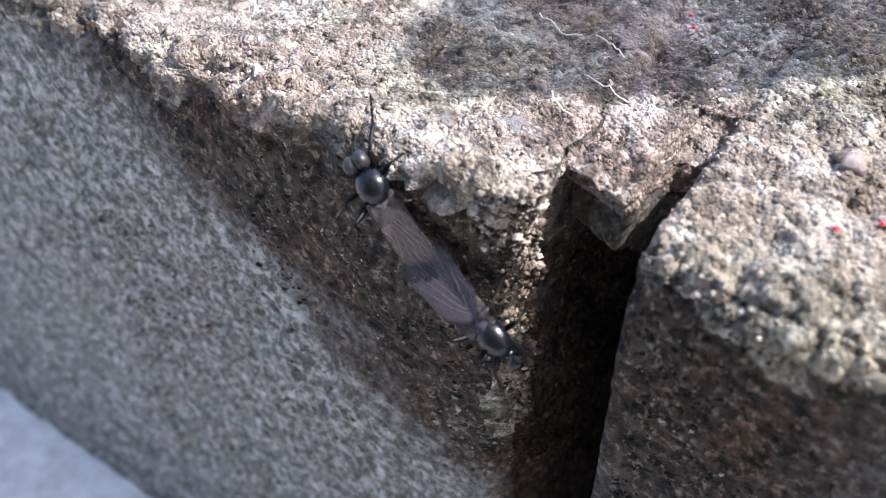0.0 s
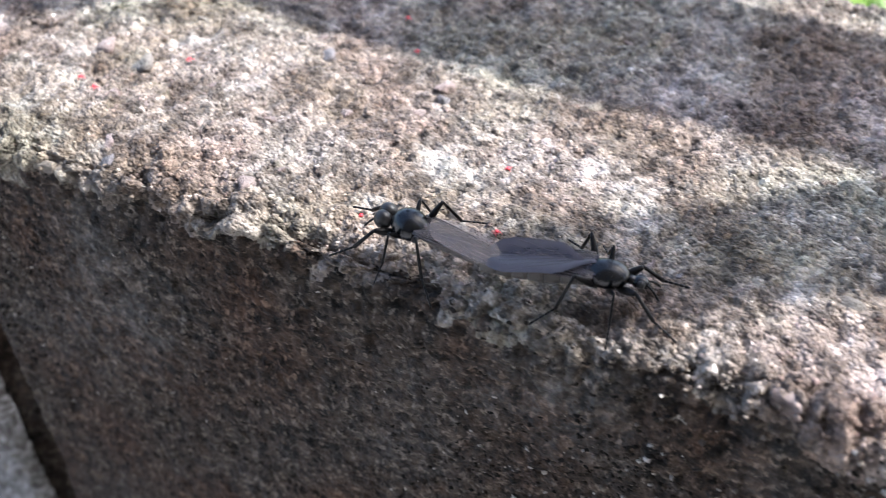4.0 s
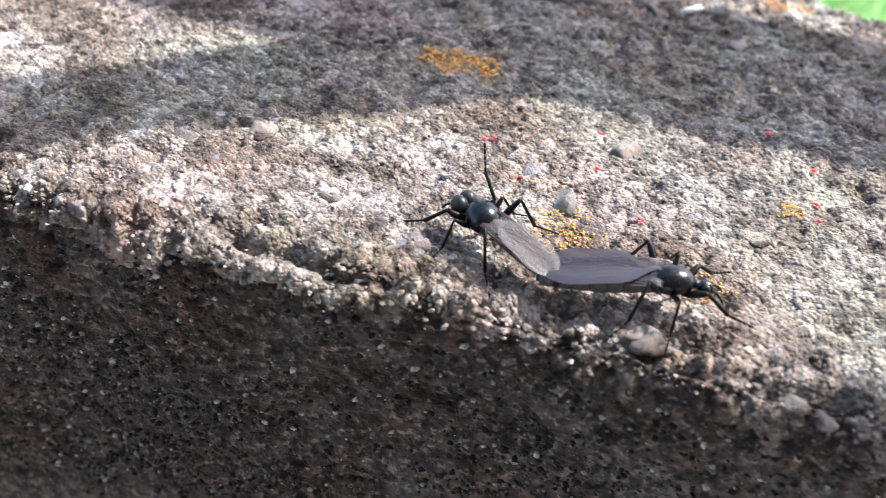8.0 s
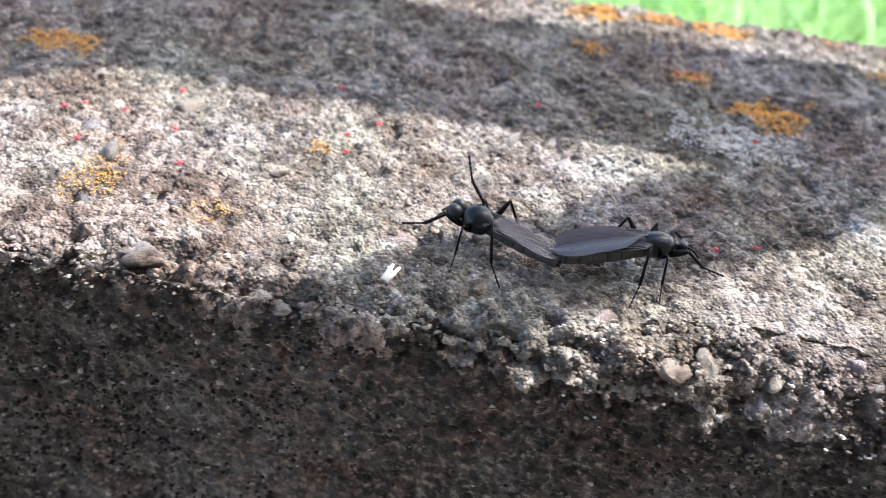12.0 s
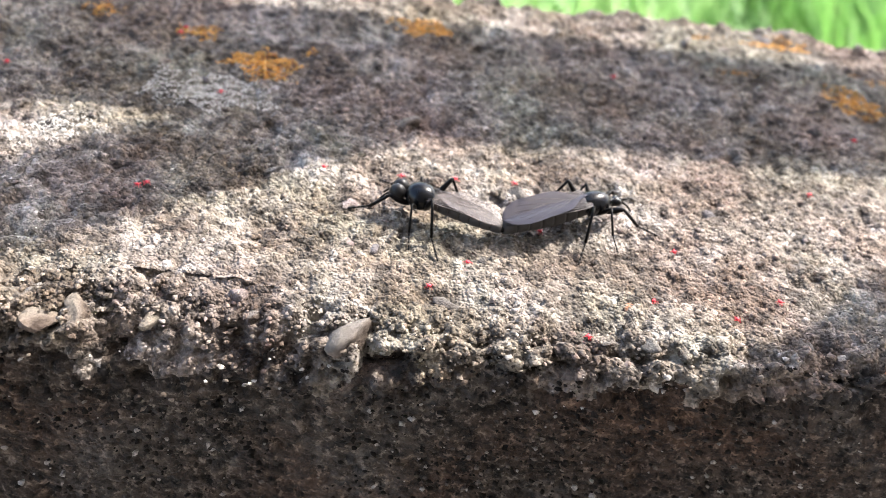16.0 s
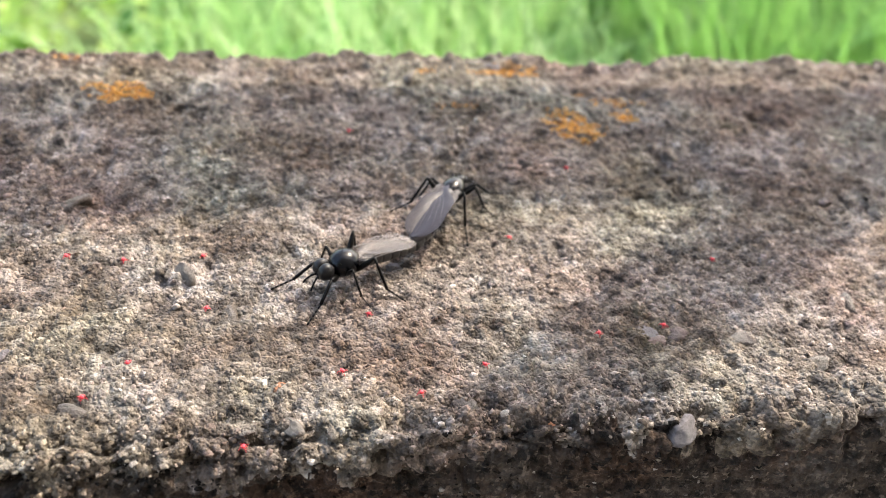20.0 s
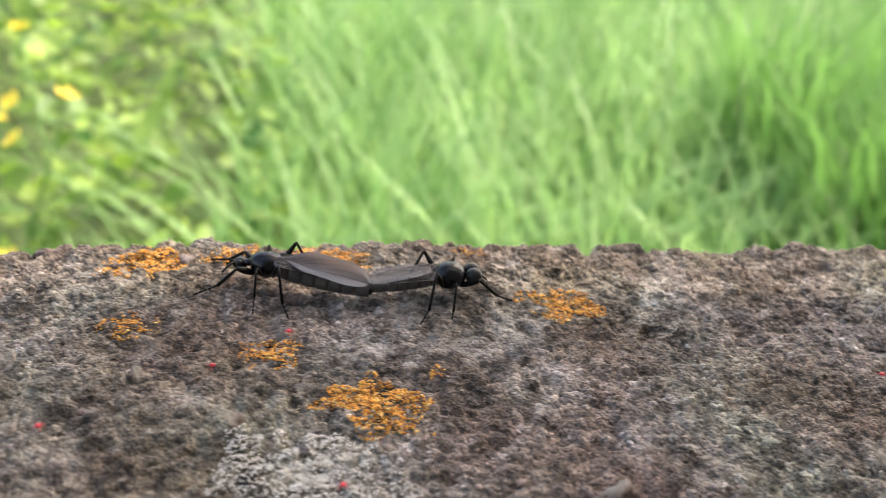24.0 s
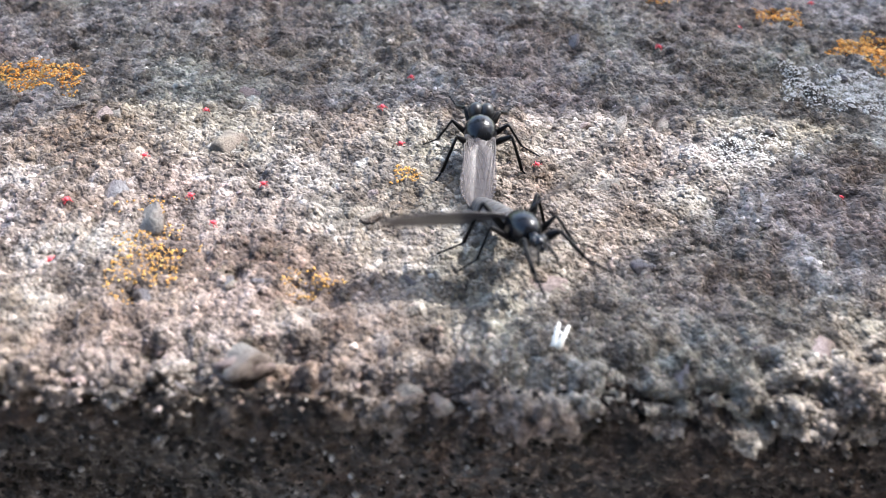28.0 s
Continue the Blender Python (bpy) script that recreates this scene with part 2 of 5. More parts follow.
def rough(u, v, edge):
    """Relief of the old concrete in millimetres; edge, 0 to 1: how crumbled it is."""
    h = 0.5 * wave(u, v, 31, 1) + 0.28 * wave(u, v, 11, 2) + 0.18 * wave(u, v, 4.5, 3)
    h = h + (0.46 + 0.2 * edge) * chips(u, v, 1.7, 21) + (0.42 + 0.2 * edge) * chips(u + 50, v, 1.0, 22)
    pits = np.clip(wave(u, v, 2.3, 5) - 0.35, 0, 1) + 0.8 * np.clip(wave(u, v, 1.1, 6) - 0.5, 0, 1)
    big = chips(u, v + 9, 5.2, 31)
    h = h - (1.15 + 0.9 * edge) * pits + edge * (1.3 * big + 1.0 * chips(u + 3, v * 1.3, 3.1, 32) + 1.2 * wave(u, v, 8.5, 9) - 1.3) - 0.35
    # a broken crevice along the near arris
    at = 66.6 + 1.3 * wave(u, 0 * u, 11, 51) + 0.7 * wave(u, 0 * u, 3.1, 53) + 0.45 * wave(u, v, 1.2, 54)
    deep = np.exp(-((u + 42) / 36) ** 2)
    h = h - (1.2 + 0.5 * deep) * np.clip(1.4 * wave(u, 0 * u, 16, 52) + 0.5 * deep + 0.7 * wave(u, v, 2.6, 56), 0, 1) * np.exp(-((v - at) / (0.75 + 0.3 * deep)) ** 2)
    return h


def near_rad(x):
    """Radius of the near arris along the wall, more worn in one stretch."""
    return RAD + 5.0 * np.exp(-((x - 36) / 19) ** 2) - 1.1 * np.exp(-((x + 18) / 17) ** 2)


def wall_sheet(x0, x1, step, seed):
    """Top, near arris and front face of a block, as one profile swept along x."""
    deep, rad, face = 71.0, RAD, 108.0
    arc = rad * math.pi / 2
    end = (deep - 2 * rad) + arc
    s = np.concatenate([np.arange(-230.0, -14.5, 9.0), np.arange(-14.0, end + 36, step), np.arange(end + 36, end + face, step * 2.2)])
    x = np.arange(x0, x1 + step / 2, step)
    X, Sg = np.meshgrid(x, s, indexing="ij")
    # s = 0 where the top meets the far arris; the far face lies at negative s
    top = deep - 2 * rad
    far = np.clip((Sg + arc) / arc, 0, 1) * (math.pi / 2)
    py, pz = deep - rad + rad * np.cos(far), -rad + rad * np.sin(far)
    ny, nz = np.cos(far), np.sin(far)
    pz = pz + np.minimum(Sg + arc, 0)
    on = Sg > 0
    py = np.where(on, deep - rad - np.minimum(Sg, top), py)
    rad = near_rad(X + (0 if seed == 0 else 999))
    top = deep - RAD - rad
    arc = rad * math.pi / 2
    near = np.clip((Sg - top) / arc, 0, 1) * (math.pi / 2)
    py = np.where(Sg > 0, deep - RAD - np.minimum(Sg, top), py)
    py = np.where(Sg > top, rad - rad * np.sin(near), py)
    pz = np.where(Sg > top, -rad + rad * np.cos(near), pz)
    ny = np.where(on, -np.sin(near), ny)
    nz = np.where(on, np.cos(near), nz)
    pz = pz - np.maximum(Sg - top - arc, 0)
    edge = np.exp(-((Sg - top - arc / 2) / 4.5) ** 2)
    far_edge = np.exp(-((Sg + RAD * 0.785) / 4.0) ** 2)
    h = rough(X + seed, Sg, edge + 0.5 * far_edge)
    # slow wander of both edges
    sway = 1.0 * wave(X + seed, 0 * X, 37, 41) + 0.6 * wave(X + seed, 0 * X, 13, 42)
    py = py + np.where(Sg > top, 0.5, 0) * sway * 0.8
    h = np.where(Sg > top + arc, h * 0.8, h)
    return X, py + ny * h, pz + nz * h + far_edge * 1.2 * wave(X + seed, 0 * X, 24, 44)


GAP_L, GAP_R = -156.8, -148.0


def worn_corner(X, Y, Z, inward, r):
    """Rounds a block's upright corner and its top end; inward: distance from the block's end."""
    d = np.clip(1 - inward / r, 0, 1)
    k = r * (1 - np.sqrt(np.clip(1 - d * d, 0, 1)))
    Y = Y + k * np.clip((8 - Y) / 6, 0, 1) * 0.9
    return X, Y, Z - 0.75 * k * np.clip((Z + 9) / 6, 0, 1)


X, Y, Z = worn_corner(*(p := wall_sheet(GAP_R, 170, 0.28, 0)), p[0] - GAP_R, 1.6)
wall_right = sheet("wall_2", X, Y, Z, CONCRETE)
tagged(wall_right, "weathered grey concrete block of a low garden wall", "wall", kind="structure")
X, Y, Z = worn_corner(*(p := wall_sheet(-330, GAP_L, 0.5, 300)), GAP_L - p[0], 3.6)
wall_left = sheet("wall_1", X, Y, Z, CONCRETE)
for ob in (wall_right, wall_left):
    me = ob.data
    # below the arris: stain colour, also darkened to stand in for shade
    me.materials.append(SKYLIT_STAIN if ob is wall_left else SHADED_STAIN)
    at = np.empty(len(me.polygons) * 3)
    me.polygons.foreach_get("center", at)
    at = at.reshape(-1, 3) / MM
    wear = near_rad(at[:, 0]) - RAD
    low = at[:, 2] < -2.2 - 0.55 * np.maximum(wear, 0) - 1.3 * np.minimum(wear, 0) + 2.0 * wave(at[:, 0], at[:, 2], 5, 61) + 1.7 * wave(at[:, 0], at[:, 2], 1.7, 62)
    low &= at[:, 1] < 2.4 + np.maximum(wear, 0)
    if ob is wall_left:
        # crumbly strip down the corner, left pale in place of sunlight
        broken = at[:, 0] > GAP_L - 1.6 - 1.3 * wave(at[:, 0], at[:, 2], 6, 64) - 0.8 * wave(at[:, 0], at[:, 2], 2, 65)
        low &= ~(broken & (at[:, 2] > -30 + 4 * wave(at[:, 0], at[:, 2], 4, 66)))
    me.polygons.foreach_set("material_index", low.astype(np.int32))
tagged(wall_left, "weathered grey concrete block beside an open joint", "wall", kind="structure")
for name, x0, x1, seed in (("wall_4", 170, 1500, 0), ("wall_5", -1700, -330, 300)):
    far_block = sheet(name, *wall_sheet(x0, x1, 2.4, seed), CONCRETE)
    tagged(far_block, "further weathered concrete block of the low wall", "wall", kind="structure")

# ---------------------------------------------------------------- ground, railing
def mottled(name, a, b, scale):
    m = Nodes(name)
    c = m.mix(m.noise(scale, 6, 0.6), a, b)
    c = m.mix(0.6, c, m.ramp(m.noise(scale * 9, 4), [(0.3, 0.6), (0.7, 1.35)]), "MULTIPLY")
    m.color(c).set(Roughness=0.9)
    m.bump(m.noise(scale * 7, 5), 0.002, 0.6)
    return m.mat


GROUND = mottled("mossy_soil", (0.05, 0.085, 0.02), (0.09, 0.13, 0.03), 20)
bm = bmesh.new()
for a, b in (((-60000, -60000), (60000, 60000)),):
    vs = [bm.verts.new((a[0], a[1], -230)), bm.verts.new((b[0], a[1], -230)), bm.verts.new((b[0], b[1], -230)), bm.verts.new((a[0], b[1], -230))]
    bm.faces.new(vs)
lawn_soil = part("ground", bm, GROUND)
tagged(lawn_soil, "dark soil under long grass", "ground", kind="structure")


PAVING = mottled("pale_paving", (0.40, 0.39, 0.38), (0.56, 0.55, 0.54), 25)
bm = bmesh.new()
bm.faces.new([bm.verts.new(v) for v in ((-60000, -60000, -107), (60000, -60000, -107), (60000, 3, -107), (-60000, 3, -107))])
paving = part("pavement", bm, PAVING)
tagged(paving, "pale concrete paving at the wall's foot", "pavement", kind="structure")

# an unseen plain dark wall, added behind the camera to keep sky light off the near side
BACK = mottled("sky_block_dark", (0.05, 0.045, 0.04), (0.11, 0.10, 0.09), 12)
bm = bmesh.new()
bmesh.ops.create_cube(bm, size=1, matrix=Matrix.Translation((2240, -420, 1000)) @ Matrix.Diagonal((5000, 200, 2300, 1)))
tagged(part("sky_block_wall", bm, BACK, smooth=False), "added unseen dark wall that blocks sky light", "wall", kind="structure")

RAIL = plain("painted_rail", (0.05, 0.05, 0.05), 0.5)


def box(bm, x0, y0, z0, x1, y1, z1):
    m = Matrix.Translation(((x0 + x1) / 2, (y0 + y1) / 2, (z0 + z1) / 2)) @ Matrix.Diagonal((x1 - x0, y1 - y0, z1 - z0, 1))
    return bmesh.ops.create_cube(bm, size=1, matrix=m)


def rod(bm, a, b, r0, r1=None, seg=10):
    a, b = Vector(a), Vector(b)
    m = Matrix.Translation((a + b) / 2) @ (b - a).to_track_quat("Z", "Y").to_matrix().to_4x4()
    bmesh.ops.create_cone(bm, cap_ends=True, segments=seg, radius1=r0, radius2=r0 if r1 is None else r1, depth=(b - a).length, matrix=m)


def make_railing():
    top = tagged(new("railing"), "black metal railing with round bars", "railing")
    zr = 120.0
    k = zr / SUN_DIR.z
    y0, y1 = 33.5 + k * SUN_DIR.y, 61 + k * SUN_DIR.y
    left = -180 + k * SUN_DIR.x
    bm = bmesh.new()
    box(bm, left, y0, zr - 3, 900, y1 - 1.5, zr + 2)
    part("bottom_rail", bm, RAIL, top, smooth=False)
    xb = -28.4 + k * SUN_DIR.x
    bm = bmesh.new()
    box(bm, xb - 30, y0, 900, 900, y1, 912)
    part("top_rail", bm, RAIL, top, smooth=False)
    bm = bmesh.new()
    rod(bm, (-133.5 + k * SUN_DIR.x, (y0 + y1) / 2, zr), (-133.5 + k * SUN_DIR.x, (y0 + y1) / 2, zr + 56), 8.8, seg=16)
    part("end_stub", bm, RAIL, top)
    first = None
    for i in range(0, 10):
        m = Matrix.Translation(mm((xb + 91.5 * i, (y0 + y1) / 2, 0)))
        if first is None:
            bm = bmesh.new()
            rod(bm, (0, 0, zr), (-2.6, 0, zr + 62), 9.2, 6.6, 16)
            rod(bm, (-2.6, 0, zr + 61), (-2.6, 0, 902), 6.6, seg=16)
            first = part("bar", bm, RAIL, top)
            first.matrix_local = m
        else:
            o = new("bar", first.data)
            o.parent = top
            o.matrix_local = m
    for x in (880,):
        bm = bmesh.new()
        box(bm, x - 20, y0 - 6, -230, x + 20, y1 + 6, 900)
        part("post", bm, RAIL, top, smooth=False)
    bm = bmesh.new()
    box(bm, left, y0 + 6, -230, left + 12, y1 - 8, zr - 3)
    part("post", bm, RAIL, top, smooth=False)


make_railing()

# ---------------------------------------------------------------- joint between the blocks
def make_joint():
    """Crumbled mortar between the blocks; its near part has fallen out and left a dark slot."""
    step = 0.4
    s = np.arange(0, 170, step)
    x = np.arange(GAP_L - 1.0, GAP_R + 1.2, step)
    XX, SS = np.meshgrid(x, s, indexing="ij")
    top = 61.0
    e = np.clip((SS - top) / 4, 0, 1) * (math.pi / 2)
    front = 8.4 + 1.6 * wave(XX, 0 * XX, 5, 71) + 7.0 * np.clip((XX - (GAP_R - 4.1 + 0.8 * wave(SS, 0 * SS, 4, 73))) / 1.0, 0, 1)
    py = np.where(SS < top, 72 - SS * (72 - front) / top, front - 0.6 * np.sin(e))
    py = py + 30 * np.clip((SS - top - 7) / 30, 0, 1) + 1.4 * wave(XX, SS, 6, 72) * np.clip((SS - top) / 4, 0, 1)
    pz = np.where(SS < top, 0, -2.5 * (1 - np.cos(e))) - np.maximum(SS - top - 4, 0)
    h = rough(XX + 77, SS, 0.7 * np.exp(-((SS - top) / 5) ** 2))
    ny, nz = -np.sin(e), np.cos(e)
    pz = pz + nz * h - 0.45 - 1.0 * np.exp(-((py - front) / 4) ** 2)
    ob = sheet("joint", XX, py + ny * h * 0.8, pz, CONCRETE)
    me = ob.data
    # lower mortar coloured dark to stand in for the slot's shade
    me.materials.append(SHADED_STAIN)
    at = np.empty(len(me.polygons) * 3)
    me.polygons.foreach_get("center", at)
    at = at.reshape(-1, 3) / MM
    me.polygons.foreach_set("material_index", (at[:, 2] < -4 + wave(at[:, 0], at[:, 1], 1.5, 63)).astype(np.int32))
    tagged(ob, "crumbling mortar with a deep dark slot between blocks", "mortar joint", kind="structure")


make_joint()


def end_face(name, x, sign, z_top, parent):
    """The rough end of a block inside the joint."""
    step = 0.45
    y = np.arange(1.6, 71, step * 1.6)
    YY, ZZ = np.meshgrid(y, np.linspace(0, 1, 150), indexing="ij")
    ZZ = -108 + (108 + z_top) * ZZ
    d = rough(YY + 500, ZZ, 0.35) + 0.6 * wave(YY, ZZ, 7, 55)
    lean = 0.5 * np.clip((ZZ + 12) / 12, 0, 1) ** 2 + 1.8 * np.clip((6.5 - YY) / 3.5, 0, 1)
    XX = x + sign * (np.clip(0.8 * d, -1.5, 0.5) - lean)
    # takes the darkened colour in place of shade inside the joint
    ob = sheet(name, XX if sign > 0 else XX, YY if sign > 0 else YY[::-1], ZZ if sign > 0 else ZZ[::-1], SHADED_STAIN, parent)
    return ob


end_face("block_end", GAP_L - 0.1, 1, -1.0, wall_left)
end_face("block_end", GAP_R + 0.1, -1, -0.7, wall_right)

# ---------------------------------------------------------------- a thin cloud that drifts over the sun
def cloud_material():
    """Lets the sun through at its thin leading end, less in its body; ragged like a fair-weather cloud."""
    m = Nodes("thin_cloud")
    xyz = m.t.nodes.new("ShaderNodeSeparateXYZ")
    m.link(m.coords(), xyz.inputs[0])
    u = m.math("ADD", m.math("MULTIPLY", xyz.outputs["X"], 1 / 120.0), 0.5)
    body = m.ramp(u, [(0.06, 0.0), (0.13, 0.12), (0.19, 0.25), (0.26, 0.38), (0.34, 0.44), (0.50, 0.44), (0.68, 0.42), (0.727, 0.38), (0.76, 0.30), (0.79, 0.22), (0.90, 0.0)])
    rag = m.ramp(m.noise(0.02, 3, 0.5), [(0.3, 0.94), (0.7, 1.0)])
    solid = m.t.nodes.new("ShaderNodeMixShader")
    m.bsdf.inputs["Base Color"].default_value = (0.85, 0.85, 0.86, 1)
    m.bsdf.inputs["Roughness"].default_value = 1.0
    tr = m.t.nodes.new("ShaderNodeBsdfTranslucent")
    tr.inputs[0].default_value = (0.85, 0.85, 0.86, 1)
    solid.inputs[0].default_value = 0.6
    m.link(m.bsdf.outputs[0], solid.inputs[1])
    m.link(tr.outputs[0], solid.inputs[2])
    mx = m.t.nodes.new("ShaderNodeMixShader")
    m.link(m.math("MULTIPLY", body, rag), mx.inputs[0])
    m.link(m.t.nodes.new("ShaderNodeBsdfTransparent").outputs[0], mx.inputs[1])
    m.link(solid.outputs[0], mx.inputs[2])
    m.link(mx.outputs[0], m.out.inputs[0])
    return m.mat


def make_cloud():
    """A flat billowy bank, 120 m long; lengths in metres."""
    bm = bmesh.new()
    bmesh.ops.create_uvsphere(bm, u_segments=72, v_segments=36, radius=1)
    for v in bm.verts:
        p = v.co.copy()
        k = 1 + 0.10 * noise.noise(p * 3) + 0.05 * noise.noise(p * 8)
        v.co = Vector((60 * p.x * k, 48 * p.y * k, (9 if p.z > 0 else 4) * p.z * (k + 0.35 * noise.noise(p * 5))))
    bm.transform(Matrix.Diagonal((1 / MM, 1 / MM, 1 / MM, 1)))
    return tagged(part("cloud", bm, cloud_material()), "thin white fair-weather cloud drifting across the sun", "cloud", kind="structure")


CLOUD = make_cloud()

# ---------------------------------------------------------------- stones, grit, chips
STONE_MATS = [
    stone_material("grey_stone", (0.14, 0.131, 0.124), (0.235, 0.222, 0.21)),
    stone_material("pink_grey_stone", (0.19, 0.158, 0.155), (0.27, 0.228, 0.225)),
    stone_material("tan_stone", (0.19, 0.168, 0.146), (0.26, 0.235, 0.205)),
    stone_material("blue_grey_stone", (0.125, 0.12, 0.13), (0.19, 0.185, 0.20)),
    stone_material("white_stone", (0.40, 0.375, 0.345), (0.50, 0.475, 0.445)),
    stone_material("rust_stone", (0.30, 0.14, 0.09), (0.36, 0.19, 0.12)),
]
STONES_A = [
    (-61.9, 12.5, 1.1, 0), (-64.1, 1.1, 1.4, 1), (-45.8, 9.9, 1.3, 0), (-55.7, 16.0, 1.4, 2), (-54.8, 30.9, 0.7, 3), (-38.4, 31.4, 0.8, 2), (-38.0, 7.3, 1.5, 1), (-27.8, 17.0, 1.4, 0), (-57.4, 11.1, 0.9, 3), (-19.0, 3.3, 1.5, 1), (-26.8, 9.2, 0.8, 3), (-5.8, 0.7, 0.9, 0), (10.8, 3.7, 1.2, 3), (20.1, 5.6, 1.4, 1), (26.2, 2.0, 1.6, 2), (-8.2, 1.9, 0.9, 0), (-23.8, 26.7, 2.0, 2), (51.6, 3.2, 1.9, 0), (41.8, 5.7, 0.9, 1), (43.4, 4.1, 0.7, 0), (29.5, 3.0, 1.2, 2), (35.0, 3.1, 0.9, 2)]
STONES_B = [
    (77.0, 5.9, 1.0, 3), (75.2, 7.0, 0.8, 5), (76.2, 2.8, 0.9, 0), (25.5, 4.0, 0.9, 0), (59.9, 5.8, 1.3, 0), (78.5, 9.3, 0.9, 0), (79.1, 2.3, 0.8, 2), (82.9, 3.9, 0.8, 4), (93.5, 3.0, 0.4, 4), (108.0, 0.6, 1.6, 3), (61.3, 10.5, 1.1, 1), (66.6, 22.9, 1.4, 0), (104.5, 7.5, 0.8, 0), (96.9, 2.1, 0.7, 5), (123.0, 6.8, 1.1, 0), (71.1, 16.5, 1.0, 0), (117.3, 10.3, 1.1, 0), (-162.5, 9.2, 1.2, 3), (-166.9, 6.1, 0.8, 0), (-153.1, 7.3, 0.8, 1), (-143.7, 14.8, 1.6, 1), (-143.0, 18.2, 0.9, 3)]
STONES_C = [
    (-138.7, 17.8, 1.4, 1), (-144.2, 8.0, 0.8, 1), (-183.8, 2.4, 0.7, 4), (-163.2, 14.8, 1.0, 1), (-127.2, 4.7, 1.1, 1), (-111.3, 3.6, 1.2, 1), (-133.0, 16.8, 1.4, 0), (-117.2, 27.7, 1.3, 3), (-103.2, 27.6, 1.1, 1), (-131.2, 0.5, 0.9, 2), (-104.1, 22.4, 1.2, 1), (-17.4, 61.2, 1.5, 0), (-14.4, 53.0, 2.0, 1), (0.3, 43.1, 1.2, 0), (0.7, 49.0, 1.2, 0), (-8.4, 44.0, 1.0, 0), (-23.8, 44.6, 0.8, 2), (19.8, 48.9, 0.9, 2), (-30.5, 44.0, 0.7, 2), (16.0, 5.7, 0.9, 1), (9.3, 13.0, 0.9, 3), (-7.9, 10.7, 0.6, 3)]
STONES_D = [
    (-21.2, 10.2, 0.6, 3), (-18.8, 10.6, 0.6, 3), (-11.3, 17.7, 0.7, 2), (17.8, 27.2, 0.8, 1)]
STONES = STONES_A + STONES_B + STONES_C + STONES_D
MITES_A = [
    (0, -157.9, 32.8), (0, -156.3, 29.4), (0, -137.4, 9.8), (0, -134.9, 11.7), (3, -128.9, 18.9), (3, -109.8, 33.0), (3, -113.7, 39.0), (3, -101.4, 6.2), (4, -92.4, 17.4), (7, -88.4, 8.1), (7, -31.2, 24.8), (7, -35.4, 23.3), (8, -20.8, 16.4), (11, -24.6, 22.6), (11, 11.3, 38.3), (11, 29.7, 17.2), (17, 47.8, 25.0), (17, 55.7, 24.6), (17, 67.4, 25.2), (17, 58.6, 7.8), (17, 62.0, 11.4), (17, 90.6, 8.9), (17, 85.8, 6.5), (17, 99.2, 27.5), (17, 109.2, 11.9), (17, 36.0, 37.3), (17, 82.3, 50.1), (20, 68.2, 17.3), (20, 60.3, 25.0), (20, 79.6, 8.6)]
MITES_B = [
    (20, 82.6, 16.0), (20, 71.5, 1.4), (20, 107.9, 39.8), (20, 119.0, 22.5), (20, 103.3, 11.9), (25, 25.9, 50.1), (25, -9.3, 37.1), (26, -11.0, 31.4), (26, -9.4, 27.1), (26, -26.9, 31.2), (26, 33.1, 54.4), (28, -35.1, 18.1), (28, -34.6, 12.0), (28, 1.6, 24.5), (28, 27.1, 22.8)]
MITES = MITES_A + MITES_B
STRANDS = [(-166.7, 23.0, 5.3, -0.25, 0.6), (-160.8, 22.5, 4.1, -0.47, -0.3), (-158.6, 16.7, 4.6, -0.18, 0.4), (-160.6, 12.5, 3.6, -0.58, 0.5)]


rnd = random.Random(5)


def stone_mesh(seed, flat):
    r = random.Random(seed)
    bm = bmesh.new()
    bmesh.ops.create_icosphere(bm, subdivisions=3, radius=1)
    off = Vector((r.uniform(-50, 50), r.uniform(-50, 50), 0))
    cuts = [(Vector((r.uniform(-1, 1), r.uniform(-1, 1), r.uniform(-0.2, 1))).normalized(), r.uniform(0.42, 0.8)) for _ in range(7)]
    for v in bm.verts:
        p = v.co.copy()
        for n, d in cuts:
            k = p.dot(n) - d
            if k > 0:
                p -= n * k * 0.95
        p *= 1 + 0.2 * noise.noise(p * 1.4 + off) + 0.1 * noise.noise(p * 4 + off)
        v.co = Vector((p.x, p.y * r.uniform(0.97, 1.03), p.z * flat))
    bm.transform(Matrix.Diagonal((MM, MM, MM, 1)))
    me = bpy.data.meshes.new("pebble")
    bm.to_mesh(me)
    bm.free()
    me.polygons.foreach_set("use_smooth", [True] * len(me.polygons))
    return me


STONE_SHAPES = [[], [], [], [], [], []]
for c in range(6):
    for k in range(5):
        me = stone_mesh(100 * c + k, 0.45 + 0.08 * k)
        me.materials.append(STONE_MATS[c])
        STONE_SHAPES[c].append(me)


def on_wall(x, y):
    """Places on the top, or over the near edge where y is below the arris: y, z and the sideways lean of the relief."""
    far = 71 - RAD - y
    rad = near_rad(np.where(x < GAP_L, 999, x))
    top = 71 - RAD - rad
    arc = rad * math.pi / 2
    sx = np.where(x < GAP_L, x + 300, x)
    hh = rough(sx[None], far[None], np.exp(-((far - top - arc / 2) / 4.5) ** 2)[None])[0]
    a = np.clip((far - top) / arc, 0, 1) * math.pi / 2
    py = np.where(far > top, rad - rad * np.sin(a), y) - np.sin(a) * hh
    pz = np.where(far > top, -rad + rad * np.cos(a), 0) + np.cos(a) * hh - np.maximum(far - top - arc, 0)
    return py, pz


def relief(x, y):
    """Height of the wall's top at a place."""
    return float(on_wall(np.array([float(x)]), np.array([float(y)]))[1][0])


